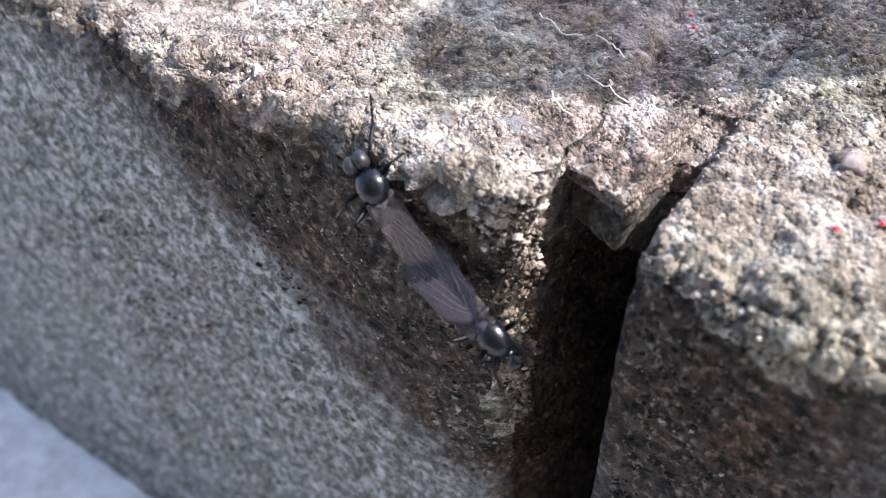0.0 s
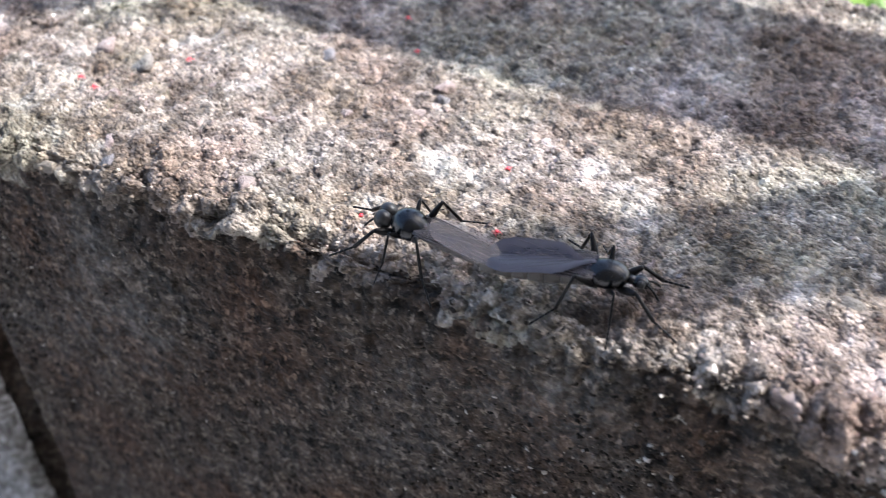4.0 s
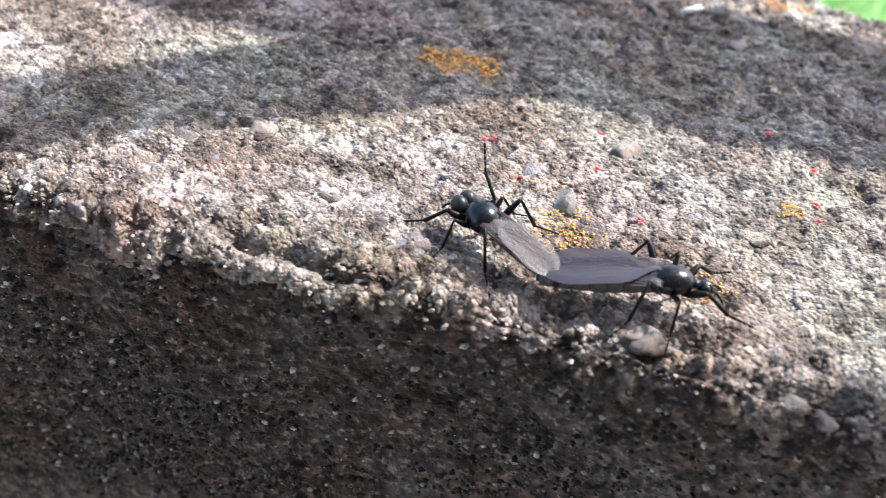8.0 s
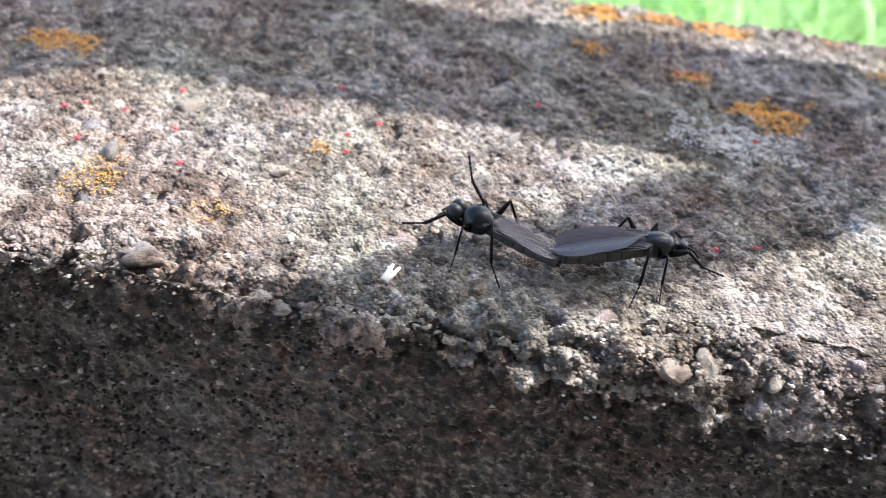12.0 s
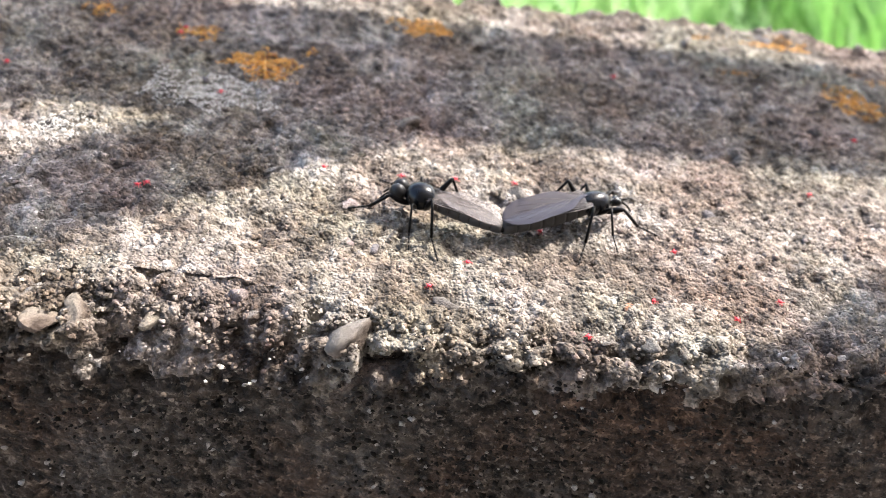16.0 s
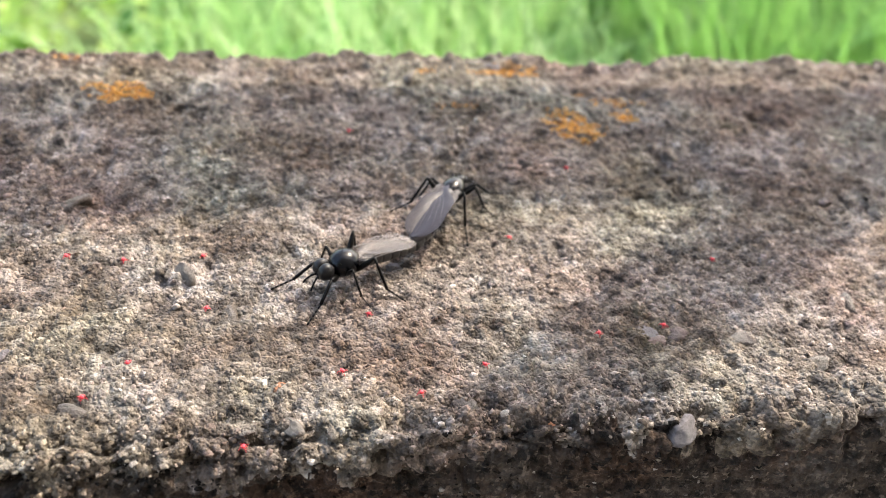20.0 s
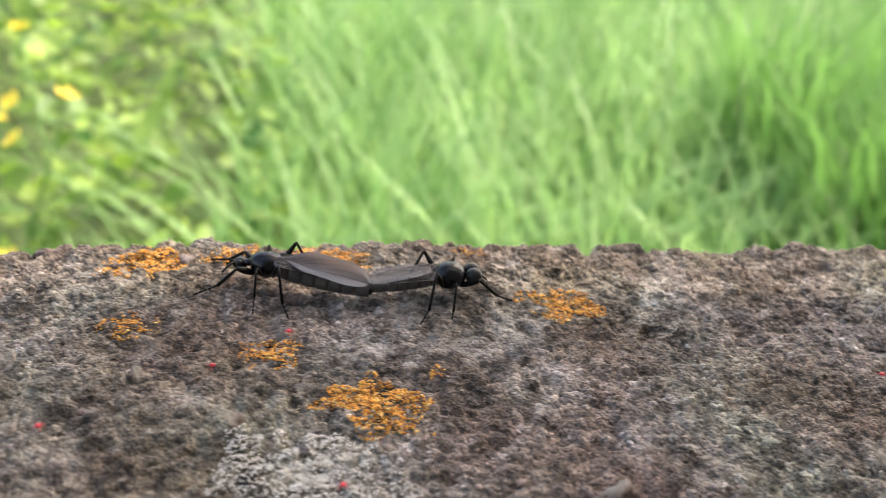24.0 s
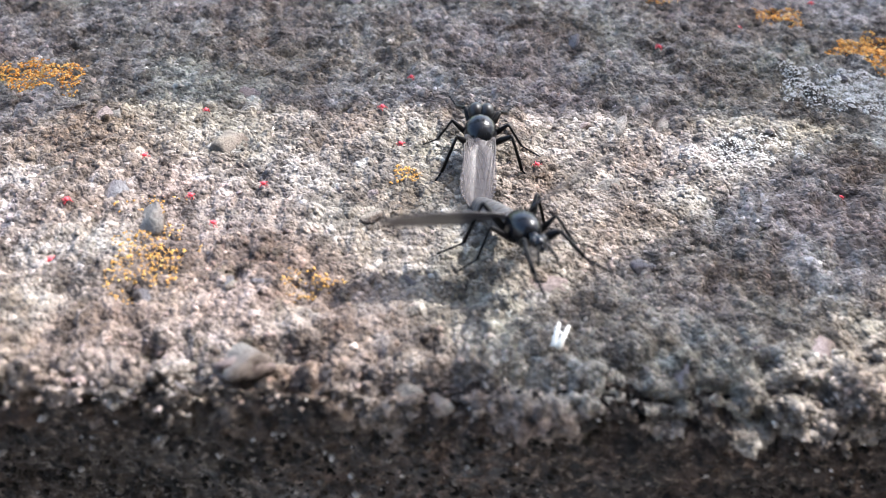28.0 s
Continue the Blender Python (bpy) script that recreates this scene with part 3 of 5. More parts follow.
def pebble(x, y, r, c, proud=-0.3):
    if GAP_L - 3 < x < -141.5 and y < 24:
        return None
    ob = new("pebble", rnd.choice(STONE_SHAPES[c]))
    ob.parent = wall_left if x < GAP_L else wall_right
    sx, sy, sz = r * rnd.uniform(0.95, 1.3), r * rnd.uniform(0.7, 1.0), r * rnd.uniform(0.6, 0.9)
    z = relief(x, y) + proud * r
    ob.matrix_local = Matrix.Translation(mm((x, y, z))) @ Euler((rnd.uniform(-0.2, 0.2), rnd.uniform(-0.2, 0.2), rnd.uniform(0, 6.28))).to_matrix().to_4x4() @ Matrix.Diagonal((sx, sy, sz, 1))
    return ob


for x, y, r, c in STONES:
    pebble(x, y, r * 1.2, c, 0.1 if (r > 1.5 and y < 5) else -0.12)
pebble(-19.0, 3.6, 1.8, 0, 0.1)
for i in range(200):
    pebble(rnd.uniform(-200, 160), rnd.uniform(1, 69), rnd.choice((0.5, 0.6, 0.8, 1.0, 1.3, 1.6)), rnd.choice((0, 0, 1, 1, 1, 2, 2, 3)), -0.2)


def grains_mesh(name, x, y, z, r, seed, flat, material):
    """Many small angular grains at given places, in millimetres, as one mesh."""
    g = np.random.default_rng(seed)
    count = len(x)
    base = np.array([[1, 0, 0], [-1, 0, 0], [0, 1, 0], [0, -1, 0], [0, 0, 1], [0, 0, -1], [.6, .6, .55], [-.6, .6, .55], [.6, -.6, .55], [-.6, -.6, .55]])
    tri = np.array([[4, 6, 7], [4, 7, 9], [4, 9, 8], [4, 8, 6], [6, 2, 7], [7, 1, 9], [9, 3, 8], [8, 0, 6], [6, 0, 2], [7, 2, 1], [9, 1, 3], [8, 3, 0]])
    ang = g.uniform(0, 6.28, count)
    b = base[None] * (1 + g.uniform(-0.45, 0.35, (count, 10, 1))) * r[:, None, None] * np.array([1, 0.85, flat])
    b[..., 2] += (b[..., 0] * g.uniform(-0.3, 0.3, (count, 1)))
    c, s = np.cos(ang)[:, None], np.sin(ang)[:, None]
    co = np.stack([b[..., 0] * c - b[..., 1] * s + x[:, None], b[..., 0] * s + b[..., 1] * c + y[:, None], b[..., 2] + z[:, None]], -1).reshape(-1, 3) * MM
    f = (tri[None] + 10 * np.arange(count)[:, None, None]).reshape(-1, 3)
    me = bpy.data.meshes.new(name)
    me.vertices.add(len(co))
    me.vertices.foreach_set("co", co.ravel())
    me.loops.add(f.size)
    me.loops.foreach_set("vertex_index", f.ravel())
    me.polygons.add(len(f))
    me.polygons.foreach_set("loop_start", np.arange(len(f)) * 3)
    me.polygons.foreach_set("use_smooth", np.ones(len(f), bool))
    me.update()
    me.validate()
    me.materials.append(material)
    return new(name, me)


def grit(name, count, seed, x0, x1, y0, y1, r0, r1, material, label, parent, sink):
    """Sand grains bound in the top, or crumbs along the near edge."""
    g = np.random.default_rng(seed)
    x, y = g.uniform(x0, x1, count), g.uniform(y0, y1, count)
    keep = ((x < GAP_L - 0.3) | (x > GAP_R + 0.3)) & (wave(x, y, 7, seed) + 0.8 * wave(x, y, 2.6, seed + 1) + g.uniform(-0.7, 0.7, count) > -0.25)
    x, y = x[keep], y[keep]
    r = r0 + (r1 - r0) * g.uniform(0, 1, len(x)) ** 2.2
    py, pz = on_wall(x, y)
    if material is GRIT and y1 > 0:
        keep = (pz > -1.5) | (wave(x, y, 4.5, 77) + 0.5 * wave(x, y, 1.6, 78) > 0.15)
        x, y, r, py, pz = x[keep], y[keep], r[keep], py[keep], pz[keep]
    lx, ly, lz = worn_corner(x, py, pz, np.where(x < GAP_L, GAP_L - x, 99), 3.6)
    rx, py, pz = worn_corner(x, ly, lz, np.where(x > GAP_R, x - GAP_R, 99), 1.6)
    ob = grains_mesh(name, x, py, pz - sink * r, r, seed, 0.7, material)
    ob.parent = parent
    return tagged(ob, label, kind="stuff")


def grit_material(name, dark):
    m = Nodes(name)
    geo = m.t.nodes.new("ShaderNodeNewGeometry").outputs["Random Per Island"]
    tones = ((0.0, 0.07, 0.063, 0.058), (0.10, 0.15, 0.135, 0.122), (0.28, 0.225, 0.202, 0.178), (0.52, 0.27, 0.243, 0.215), (0.74, 0.285, 0.245, 0.228), (0.88, 0.34, 0.313, 0.287), (0.96, 0.46, 0.44, 0.41))
    # dark set of tones: brown stain with the side's shade mixed in
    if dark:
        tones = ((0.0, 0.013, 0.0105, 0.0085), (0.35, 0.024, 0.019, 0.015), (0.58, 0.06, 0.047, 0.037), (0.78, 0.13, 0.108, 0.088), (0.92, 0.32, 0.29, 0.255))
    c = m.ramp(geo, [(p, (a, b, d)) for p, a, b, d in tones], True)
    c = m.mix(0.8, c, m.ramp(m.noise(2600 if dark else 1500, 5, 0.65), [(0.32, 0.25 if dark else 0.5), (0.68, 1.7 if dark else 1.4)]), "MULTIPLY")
    if not dark:
        c = stained(m, m.mix(1.0, c, 1.12, "MULTIPLY"))
    m.color(c).set(Roughness=0.9, Specular_IOR_Level=0.12)
    m.bump(m.noise(2400, 5, 0.65), 0.00034, 1.0)
    return m.mat


GRIT = grit_material("sand_grains", False)
DARK_GRIT = grit_material("shaded_algae_grains", True)
grit("sand", 135000, 11, -190, 160, 1, 68.2, 0.13, 0.48, GRIT, "sand grains bound in the weathered concrete top", wall_right, 0.6)
grit("crumbs", 7000, 12, -200, 160, -1.5, 5, 0.08, 0.36, GRIT, "crumbled aggregate along the broken near edge", wall_right, 0.4)
grit("face_grit", 38000, 13, -146, 130, -40, 1.8, 0.08, 0.38, DARK_GRIT, "stained grains darkened for shade, standing out of the wall's side", wall_right, 0.3)

grit("side_grit", 6500, 14, -215, -157, -75, -24, 0.10, 0.45, GRIT, "grey grains standing out of the paler lower side", wall_left, 0.35)
grit("shaded_stain_grit", 2600, 16, -186, -157, -22, 0.5, 0.10, 0.42, DARK_GRIT, "stained grains darkened for shade along the edge of the block", wall_left, 0.35)


def mortar_grit():
    """Sand grains in the crumbling mortar of the joint."""
    g = np.random.default_rng(15)
    x, y = g.uniform(GAP_L - 0.4, GAP_R + 0.4, 2600), g.uniform(10.3, 70, 2600)
    s = (72 - y) * 61 / 62.5
    y = np.where(x > GAP_R - 4.2, np.maximum(y, 19.5), y)
    s = (72 - y) * 61 / 62.5
    z = rough(x[None] + 77, s[None], 0.7 * np.exp(-((s[None] - 61) / 5) ** 2))[0] - 0.45 - 1.0 * np.exp(-((y - 9.5) / 4) ** 2)
    ob = grains_mesh("mortar_grit", x, y, z, 0.1 + 0.3 * g.uniform(0, 1, 2600) ** 3, 15, 0.7, GRIT)
    tagged(ob, "sand grains in the crumbling mortar", kind="stuff")
    ob.parent = wall_right


mortar_grit()


def corner_crumbs():
    """Pale broken aggregate down the upright corner beside the slot; its paleness stands in for sun on it."""
    g = np.random.default_rng(17)
    z = -28 * g.uniform(0, 1, 2200) ** 1.2
    a = g.uniform(0, math.pi / 2, 2200)
    k = 3.6 * (1 - np.sin(a))
    x, y = GAP_L - 3.6 * (1 - np.cos(a)) + g.uniform(-0.5, 0.3, 2200) + 0.5 * wave(z, 0 * z, 3, 67), k * 0.9 + g.uniform(-0.3, 0.5, 2200) + 0.5
    ob = grains_mesh("corner_crumbs", x, y, z, 0.12 + 0.36 * g.uniform(0, 1, 2200) ** 2.5, 17, 0.9, GRIT)
    tagged(ob, "broken aggregate kept pale for sun along the block's upright corner", kind="stuff")
    ob.parent = wall_left


corner_crumbs()

# ---------------------------------------------------------------- lichen
def lichen_material(name, k, tint):
    m = Nodes(name)
    geo = m.t.nodes.new("ShaderNodeNewGeometry").outputs["Random Per Island"]
    c = m.ramp(geo, [(0.0, (0.20, 0.08, 0.016)), (0.3, (0.44, 0.175, 0.028)), (0.7, (0.58, 0.27, 0.05)), (1.0, (0.50, 0.37, 0.14))])
    c = m.mix(k, c, tint)
    c = m.mix(0.6, c, m.ramp(m.noise(1800, 4), [(0.3, 0.5), (0.7, 1.3)]), "MULTIPLY")
    m.color(c).set(Roughness=0.85, Specular_IOR_Level=0.2)
    return m.mat


LICHEN = lichen_material("orange_lichen", 0.0, (0.4, 0.3, 0.1))
OCHRE = lichen_material("ochre_lichen", 0.5, (0.30, 0.195, 0.055))


CRUST = plain("pale_crust", (0.43, 0.41, 0.37), 0.95)


def lichen(x, y, rx, ry, turn, amount, label, seed, material=None, dot=1.0):
    """A patch of tiny lobes, ragged at its rim and broken by bare spots."""
    g = np.random.default_rng(seed)
    n = int(amount * rx * ry * 150)
    a, q = g.uniform(0, 6.283, n), g.uniform(0, 1, n) ** 0.62
    lim = 1 + 0.4 * wave(np.cos(a) * 3 + seed * 5, np.sin(a) * 3, 1.3, seed)
    u, v = rx * q * lim * np.cos(a), ry * q * lim * np.sin(a)
    keep = wave(u + seed * 9, v, 1.5, 3) + 0.6 * wave(u, v + seed * 9, 0.7, 4) > -0.25 - 0.7 * (1 - q) * amount
    u, v = u[keep], v[keep]
    px, py = x + u * math.cos(turn) - v * math.sin(turn), y + u * math.sin(turn) + v * math.cos(turn)
    py = np.minimum(py, 71.2)
    yy, zz = on_wall(px, np.minimum(py, 69.0))
    ob = grains_mesh("lichen", px, py, zz + 0.02 - np.clip(py - 69, 0, 3) * 0.9, dot * (0.8 if amount < 0.5 else 1.0) * g.uniform(0.08, 0.25, len(px)), seed, 0.55, material or LICHEN)
    tagged(ob, label, "lichen", "lichen patches on the wall", "stuff")


LICHENS = [
    (-42, 36, 5.0, 2.6, 0.0, 1.0), (-27, 12.6, 3.4, 3.6, 0.0, 0.46), (-28.5, 18.5, 2.6, 1.2, 0.2, 0.3), (-9, 23, 1.4, 1.0, 0.2, 0.8),
    (-15.2, 10.5, 2.2, 1.4, 0.1, 0.42), (30.3, 51.9, 2.4, 2.2, 0.3, 0.8), (38.5, 45, 4.6, 3.2, -0.35, 1.25), (43.9, 48.7, 0.8, 0.6, 0, 1.0),
    (56.8, 58.6, 4.4, 3.0, -0.2, 1.15), (112.5, 50.5, 3.8, 3.4, -0.8, 1.2), (120.2, 52.6, 1.7, 1.4, 0, 0.9), (119, 57, 4.0, 1.8, -0.2, 0.5),
    (106.5, 66.2, 5.0, 2.0, -0.1, 1.3), (96.5, 66.4, 2.6, 1.5, 0, 1.1), (18.3, 66.0, 4.4, 3.0, 0.1, 0.8), (26, 67.0, 3.2, 1.6, 0, 0.95),
]
LICHENS_FAR = [
    (35.5, 66.8, 4.2, 2.6, 0.0, 0.85), (42.5, 68.2, 1.4, 0.9, 0, 0.6), (18, 56, 2.8, 2.0, 0.4, 0.6), (-10.4, 66.2, 4.6, 2.4, 0.1, 1.0), (99, 55.5, 3.0, 1.0, 0.0, 0.25),
    (49, 68.6, 2.0, 0.8, 0.0, 0.5),
]
for i, (x, y, rx, ry, turn, amount) in enumerate(LICHENS + LICHENS_FAR):
    word = "dense" if amount > 0.9 else "sparse" if amount < 0.5 else "grainy"
    lichen(x, y, rx, ry, turn, amount, word + (" ochre-yellow" if 0 < i < 5 else " orange") + " crust lichen growing on the concrete", 10 + i, OCHRE if 0 < i < 5 else LICHEN, 0.6 if 0 < i < 5 else 0.66)

lichen(33, 38, 6.5, 4.5, -0.3, 1.5, "thin pale grey crust lichen on the concrete", 60, CRUST, 0.42)
lichen(20.5, 28, 5.0, 3.0, 0.2, 0.8, "thin pale grey crust lichen on the concrete", 61, CRUST, 0.42)

# ---------------------------------------------------------------- chips and husks
HUSK = plain("dry_husk", (0.72, 0.68, 0.58), 0.7)


def husk(x, y, z, length, turn, label):
    bm = bmesh.new()
    for k in (-1, 1):
        rod(bm, (-length / 2, 0.15 * k, 0), (length / 2, 0.35 * k, 0.35), 0.28, 0.12, 7)
    rod(bm, (0, -0.4, 0.1), (length * 0.2, 0.5, 0.4), 0.2, 0.1, 6)
    ob = part("husk", bm, HUSK)
    ob.matrix_world = Matrix.Translation(mm((x, y, z))) @ Matrix.Rotation(turn, 4, "Z")
    tagged(ob, label, "plant husk")


husk(2.2, 5.6, 0.35, 1.9, 1.2, "pale dry plant husk lying near the edge")
husk(-8.5, 62.3, 0.4, 2.0, 2.1, "pale dry plant husk on the dark concrete")
husk(-20.3, 58.5, 0.3, 2.4, 0.6, "pale dry plant husk on the dark concrete")

def tube(bm, pts, radii, seg=8):
    """A smooth tapered tube through points."""
    rings = []
    pts = [Vector(p) for p in pts]
    for i, p in enumerate(pts):
        d = (pts[min(i + 1, len(pts) - 1)] - pts[max(i - 1, 0)]).normalized()
        a = d.cross(Vector((0.13, 0.31, 0.94))).normalized()
        b = d.cross(a)
        rings.append([bm.verts.new(p + radii[i] * (math.cos(t) * a + math.sin(t) * b)) for t in (6.2832 * k / seg for k in range(seg))])
    for r0, r1 in zip(rings, rings[1:]):
        for k in range(seg):
            bm.faces.new((r0[k], r0[(k + 1) % seg], r1[(k + 1) % seg], r1[k]))
    bm.faces.new(rings[0][::-1])
    bm.faces.new(rings[-1])


STRAND = plain("dry_strand", (0.45, 0.41, 0.34), 0.7)


def strand(x, y, length, turn, bow):
    """A thin dry root fibre lying on the wall."""
    bm = bmesh.new()
    pts = []
    for i in range(9):
        u = i / 8 - 0.5
        px, py = x + length * u * math.cos(turn) - bow * 4 * u * u * math.sin(turn), y + length * u * math.sin(turn) + bow * 4 * u * u * math.cos(turn)
        pts.append((px, py, relief(px, py) + 0.35 + 0.5 * (0.25 - u * u)))
    tube(bm, pts, [0.07] * 9, 5)
    tagged(part("dry_strand", bm, STRAND), "thin pale dry root fibre lying on the concrete", "root fibre")


for x, y, length, turn, bow in STRANDS:
    strand(x, y, length, turn, bow)

# ---------------------------------------------------------------- grass and weeds beyond the wall
def leaf_material(name, a, b):
    m = Nodes(name)
    geo = m.t.nodes.new("ShaderNodeNewGeometry").outputs["Random Per Island"]
    c = m.mix(geo, a, b)
    c = m.mix(0.5, c, m.ramp(m.noise(60, 3), [(0.3, 0.75), (0.7, 1.2)]), "MULTIPLY")
    m.color(c).set(Roughness=0.5)
    tr = m.t.nodes.new("ShaderNodeBsdfTranslucent")
    m.link(c, tr.inputs[0])
    mx = m.t.nodes.new("ShaderNodeMixShader")
    mx.inputs[0].default_value = 0.45
    m.link(m.bsdf.outputs[0], mx.inputs[1])
    m.link(tr.outputs[0], mx.inputs[2])
    m.link(mx.outputs[0], m.out.inputs[0])
    return m.mat


GRASS = leaf_material("grass_blade", (0.175, 0.36, 0.10), (0.34, 0.53, 0.20))
WEED = leaf_material("weed_leaf", (0.065, 0.18, 0.025), (0.29, 0.43, 0.065))


def blades(name, count, seed, x0, x1, y0, y1, h0, h1, material, label, lean=0.5, width=2.6):
    g = np.random.default_rng(seed)
    x, y = g.uniform(x0, x1, count), y0 + (y1 - y0) * g.uniform(0, 1, count) ** 1.4
    h = g.uniform(h0, h1, count)
    a, k = g.uniform(0, 6.283, count), g.uniform(0.1, lean, count) * h
    w = g.uniform(0.6, 1.2, count) * width
    n = 5
    s = np.linspace(0, 1, n)[None]
    cx = x[:, None] + np.cos(a)[:, None] * k[:, None] * s ** 2
    cy = y[:, None] + np.sin(a)[:, None] * k[:, None] * s ** 2
    cz = -230 + h[:, None] * (s - 0.18 * s ** 3)
    ww = w[:, None] * (1 - s ** 2.2) * 0.5 + 0.12
    b = a + math.pi / 2 + g.uniform(-0.6, 0.6, count)
    dx, dy = np.cos(b)[:, None] * ww, np.sin(b)[:, None] * ww
    co = np.stack([np.stack([cx - dx, cy - dy, cz], -1), np.stack([cx + dx, cy + dy, cz + 0.3 * ww], -1)], 2).reshape(-1, 3) * MM
    q = np.array([[2 * i, 2 * i + 1, 2 * i + 3, 2 * i + 2] for i in range(n - 1)])
    f = (q[None] + 2 * n * np.arange(count)[:, None, None]).reshape(-1, 4)
    me = bpy.data.meshes.new(name)
    me.vertices.add(len(co))
    me.vertices.foreach_set("co", co.ravel())
    me.loops.add(f.size)
    me.loops.foreach_set("vertex_index", f.ravel())
    me.polygons.add(len(f))
    me.polygons.foreach_set("loop_start", np.arange(len(f)) * 4)
    me.polygons.foreach_set("use_smooth", np.ones(len(f), bool))
    me.update()
    me.validate()
    me.materials.append(material)
    return tagged(new(name, me), label, "grass", kind="stuff")


blades("grass", 40000, 3, -5, 1500, 150, 2400, 60, 150, GRASS, "long bright green grass beyond the wall", 0.9, 2.8)
blades("far_grass", 7000, 6, -1700, 2000, 1700, 4800, 90, 190, GRASS, "long bright green grass further out in the meadow", 1.0, 9.0)
blades("meadow_grass", 14000, 7, -6000, 6000, 1700, 9000, 90, 200, GRASS, "long green grass spreading over the wide meadow", 1.0, 16.0)
for seed, x0, x1 in ((21, -5000, -640), (22, 1480, 5200)):
    blades("verge_grass", 7000, seed, x0, x1, 90, 1750, 70, 160, GRASS, "long green grass along the wall's far side", 1.0, 7.0)
TUFT = leaf_material("dark_grass_blade", (0.10, 0.25, 0.05), (0.19, 0.38, 0.10))
blades("grass_tuft", 3600, 4, 280, 520, 300, 520, 90, 190, TUFT, "tall dense tuft of darker grass", 0.5, 3.4)


def weeds(name, count, seed, x0, x1, y0, y1, label):
    """Low leafy plants: many small oval leaves at uneven heights."""
    r = random.Random(seed)
    bm = bmesh.new()
    for _ in range(count):
        x, y = r.uniform(x0, x1), r.uniform(y0, y1)
        clump = noise.noise(Vector((x / 45, y / 45, seed)))
        if clump < -0.25:
            continue
        z = -222 + 95 * max(clump + 0.1, 0) + r.uniform(0, 50)
        s = r.uniform(4.5, 9.5)
        m = Matrix.Translation((x, y, z)) @ Euler((r.uniform(-0.7, 0.7), r.uniform(-0.7, 0.7), r.uniform(0, 6.28))).to_matrix().to_4x4() @ Matrix.Diagonal((s, s * 0.62, s, 1))
        p = [bm.verts.new(m @ Vector(v)) for v in ((1, 0, 0.05), (0.5, 0.8, 0.12), (-0.4, 0.85, 0.1), (-1, 0, 0), (-0.4, -0.85, 0.1), (0.5, -0.8, 0.12), (0, 0, -0.06))]
        for i in range(6):
            bm.faces.new((p[6], p[i], p[(i + 1) % 6]))
    ob = part(name, bm, WEED)
    return tagged(ob, label, "weeds", kind="stuff")


weeds("weeds", 15000, 8, -650, 25, 130, 1700, "low leafy yellow-green weeds beyond the wall")
PETAL = leaf_material("yellow_petal", (0.78, 0.60, 0.06), (0.88, 0.72, 0.12))
STEM = plain("green_stem", (0.12, 0.24, 0.05), 0.6)


def flower():
    top = tagged(new("buttercup"), "yellow buttercup flower on a thin green stem", "flower", "buttercups among the weeds")
    bm = bmesh.new()
    rod(bm, (0, 0, -120), (0, 0, 0), 0.8, 0.6, 6)
    part("stem", bm, STEM, top)
    for k in range(5):
        bm = bmesh.new()
        a = k * 1.2566
        grid = []
        for i in range(5):
            for j in range(4):
                u, v = i / 4, j / 3 - 0.5
                rr = 4.0 * u
                wd = 4.0 * math.sin(math.pi * min(0.15 + 0.8 * u, 1) * 0.72)
                q = Vector((0.6 + rr, v * wd, 1.9 * u ** 2 - 1.2 * v * v))
                grid.append(bm.verts.new(Matrix.Rotation(a, 3, "Z") @ q))
        for i in range(4):
            for j in range(3):
                bm.faces.new((grid[4 * i + j], grid[4 * i + j + 1], grid[4 * i + j + 5], grid[4 * i + j + 4]))
        part("petal", bm, PETAL, top)
    bm = bmesh.new()
    bmesh.ops.create_icosphere(bm, subdivisions=2, radius=1.4, matrix=Matrix.Diagonal((1, 1, 0.6, 1)))
    part("flower_centre", bm, PETAL, top)
    return top


f0 = flower()
f0.matrix_world = pose(-0.085, 0.29, -0.105, 25, 10, 0)
for i in range(13):
    copy_thing(f0, pose(rnd.uniform(-0.19, -0.04), rnd.uniform(0.22, 0.44), rnd.uniform(-0.125, -0.095), rnd.uniform(0, 40), rnd.uniform(-20, 20), rnd.uniform(0, 360)))

# ---------------------------------------------------------------- mites
MITE = plain("red_mite", (0.56, 0.035, 0.05), 0.5, Specular_IOR_Level=0.4)


def mite():
    top = tagged(new("mite"), "tiny bright red mite walking on concrete", "mite", "red mites on the wall")
    bm = bmesh.new()
    bmesh.ops.create_icosphere(bm, subdivisions=2, radius=0.13, matrix=Matrix.Translation((0, 0, 0.17)) @ Matrix.Diagonal((1.25, 0.95, 0.8, 1)))
    bm.transform(Matrix.Scale(1.35, 4))
    part("body", bm, MITE, top)
    for side in (-1, 1):
        for k in range(4):
            bm = bmesh.new()
            x = 0.2 - 0.13 * k
            rod(bm, (x, 0.1 * side, 0.17), (x * 1.5, 0.24 * side, 0.22), 0.026, 0.022, 5)
            rod(bm, (x * 1.5, 0.24 * side, 0.22), (x * 1.9, 0.34 * side, 0), 0.022, 0.015, 5)
            bm.transform(Matrix.Scale(0.95, 4))
            part("leg", bm, MITE, top)
    return top


mite_one = mite()
MITE_THINGS = [mite_one] + [copy_thing(mite_one, pose(0, 0, 0)) for _ in MITES[1:]]

# ---------------------------------------------------------------- the two flies
def chitin(name, base, rough_, coat=0.0, shine=0.4):
    m = Nodes(name)
    c = m.mix(m.noise(900, 4), base, tuple(v * 1.8 for v in base))
    m.color(c).set(Roughness=rough_, Specular_IOR_Level=shine, Coat_Weight=coat, Coat_Roughness=0.12)
    m.bump(m.noise(5200, 3), 0.00004, 0.5)
    return m.mat


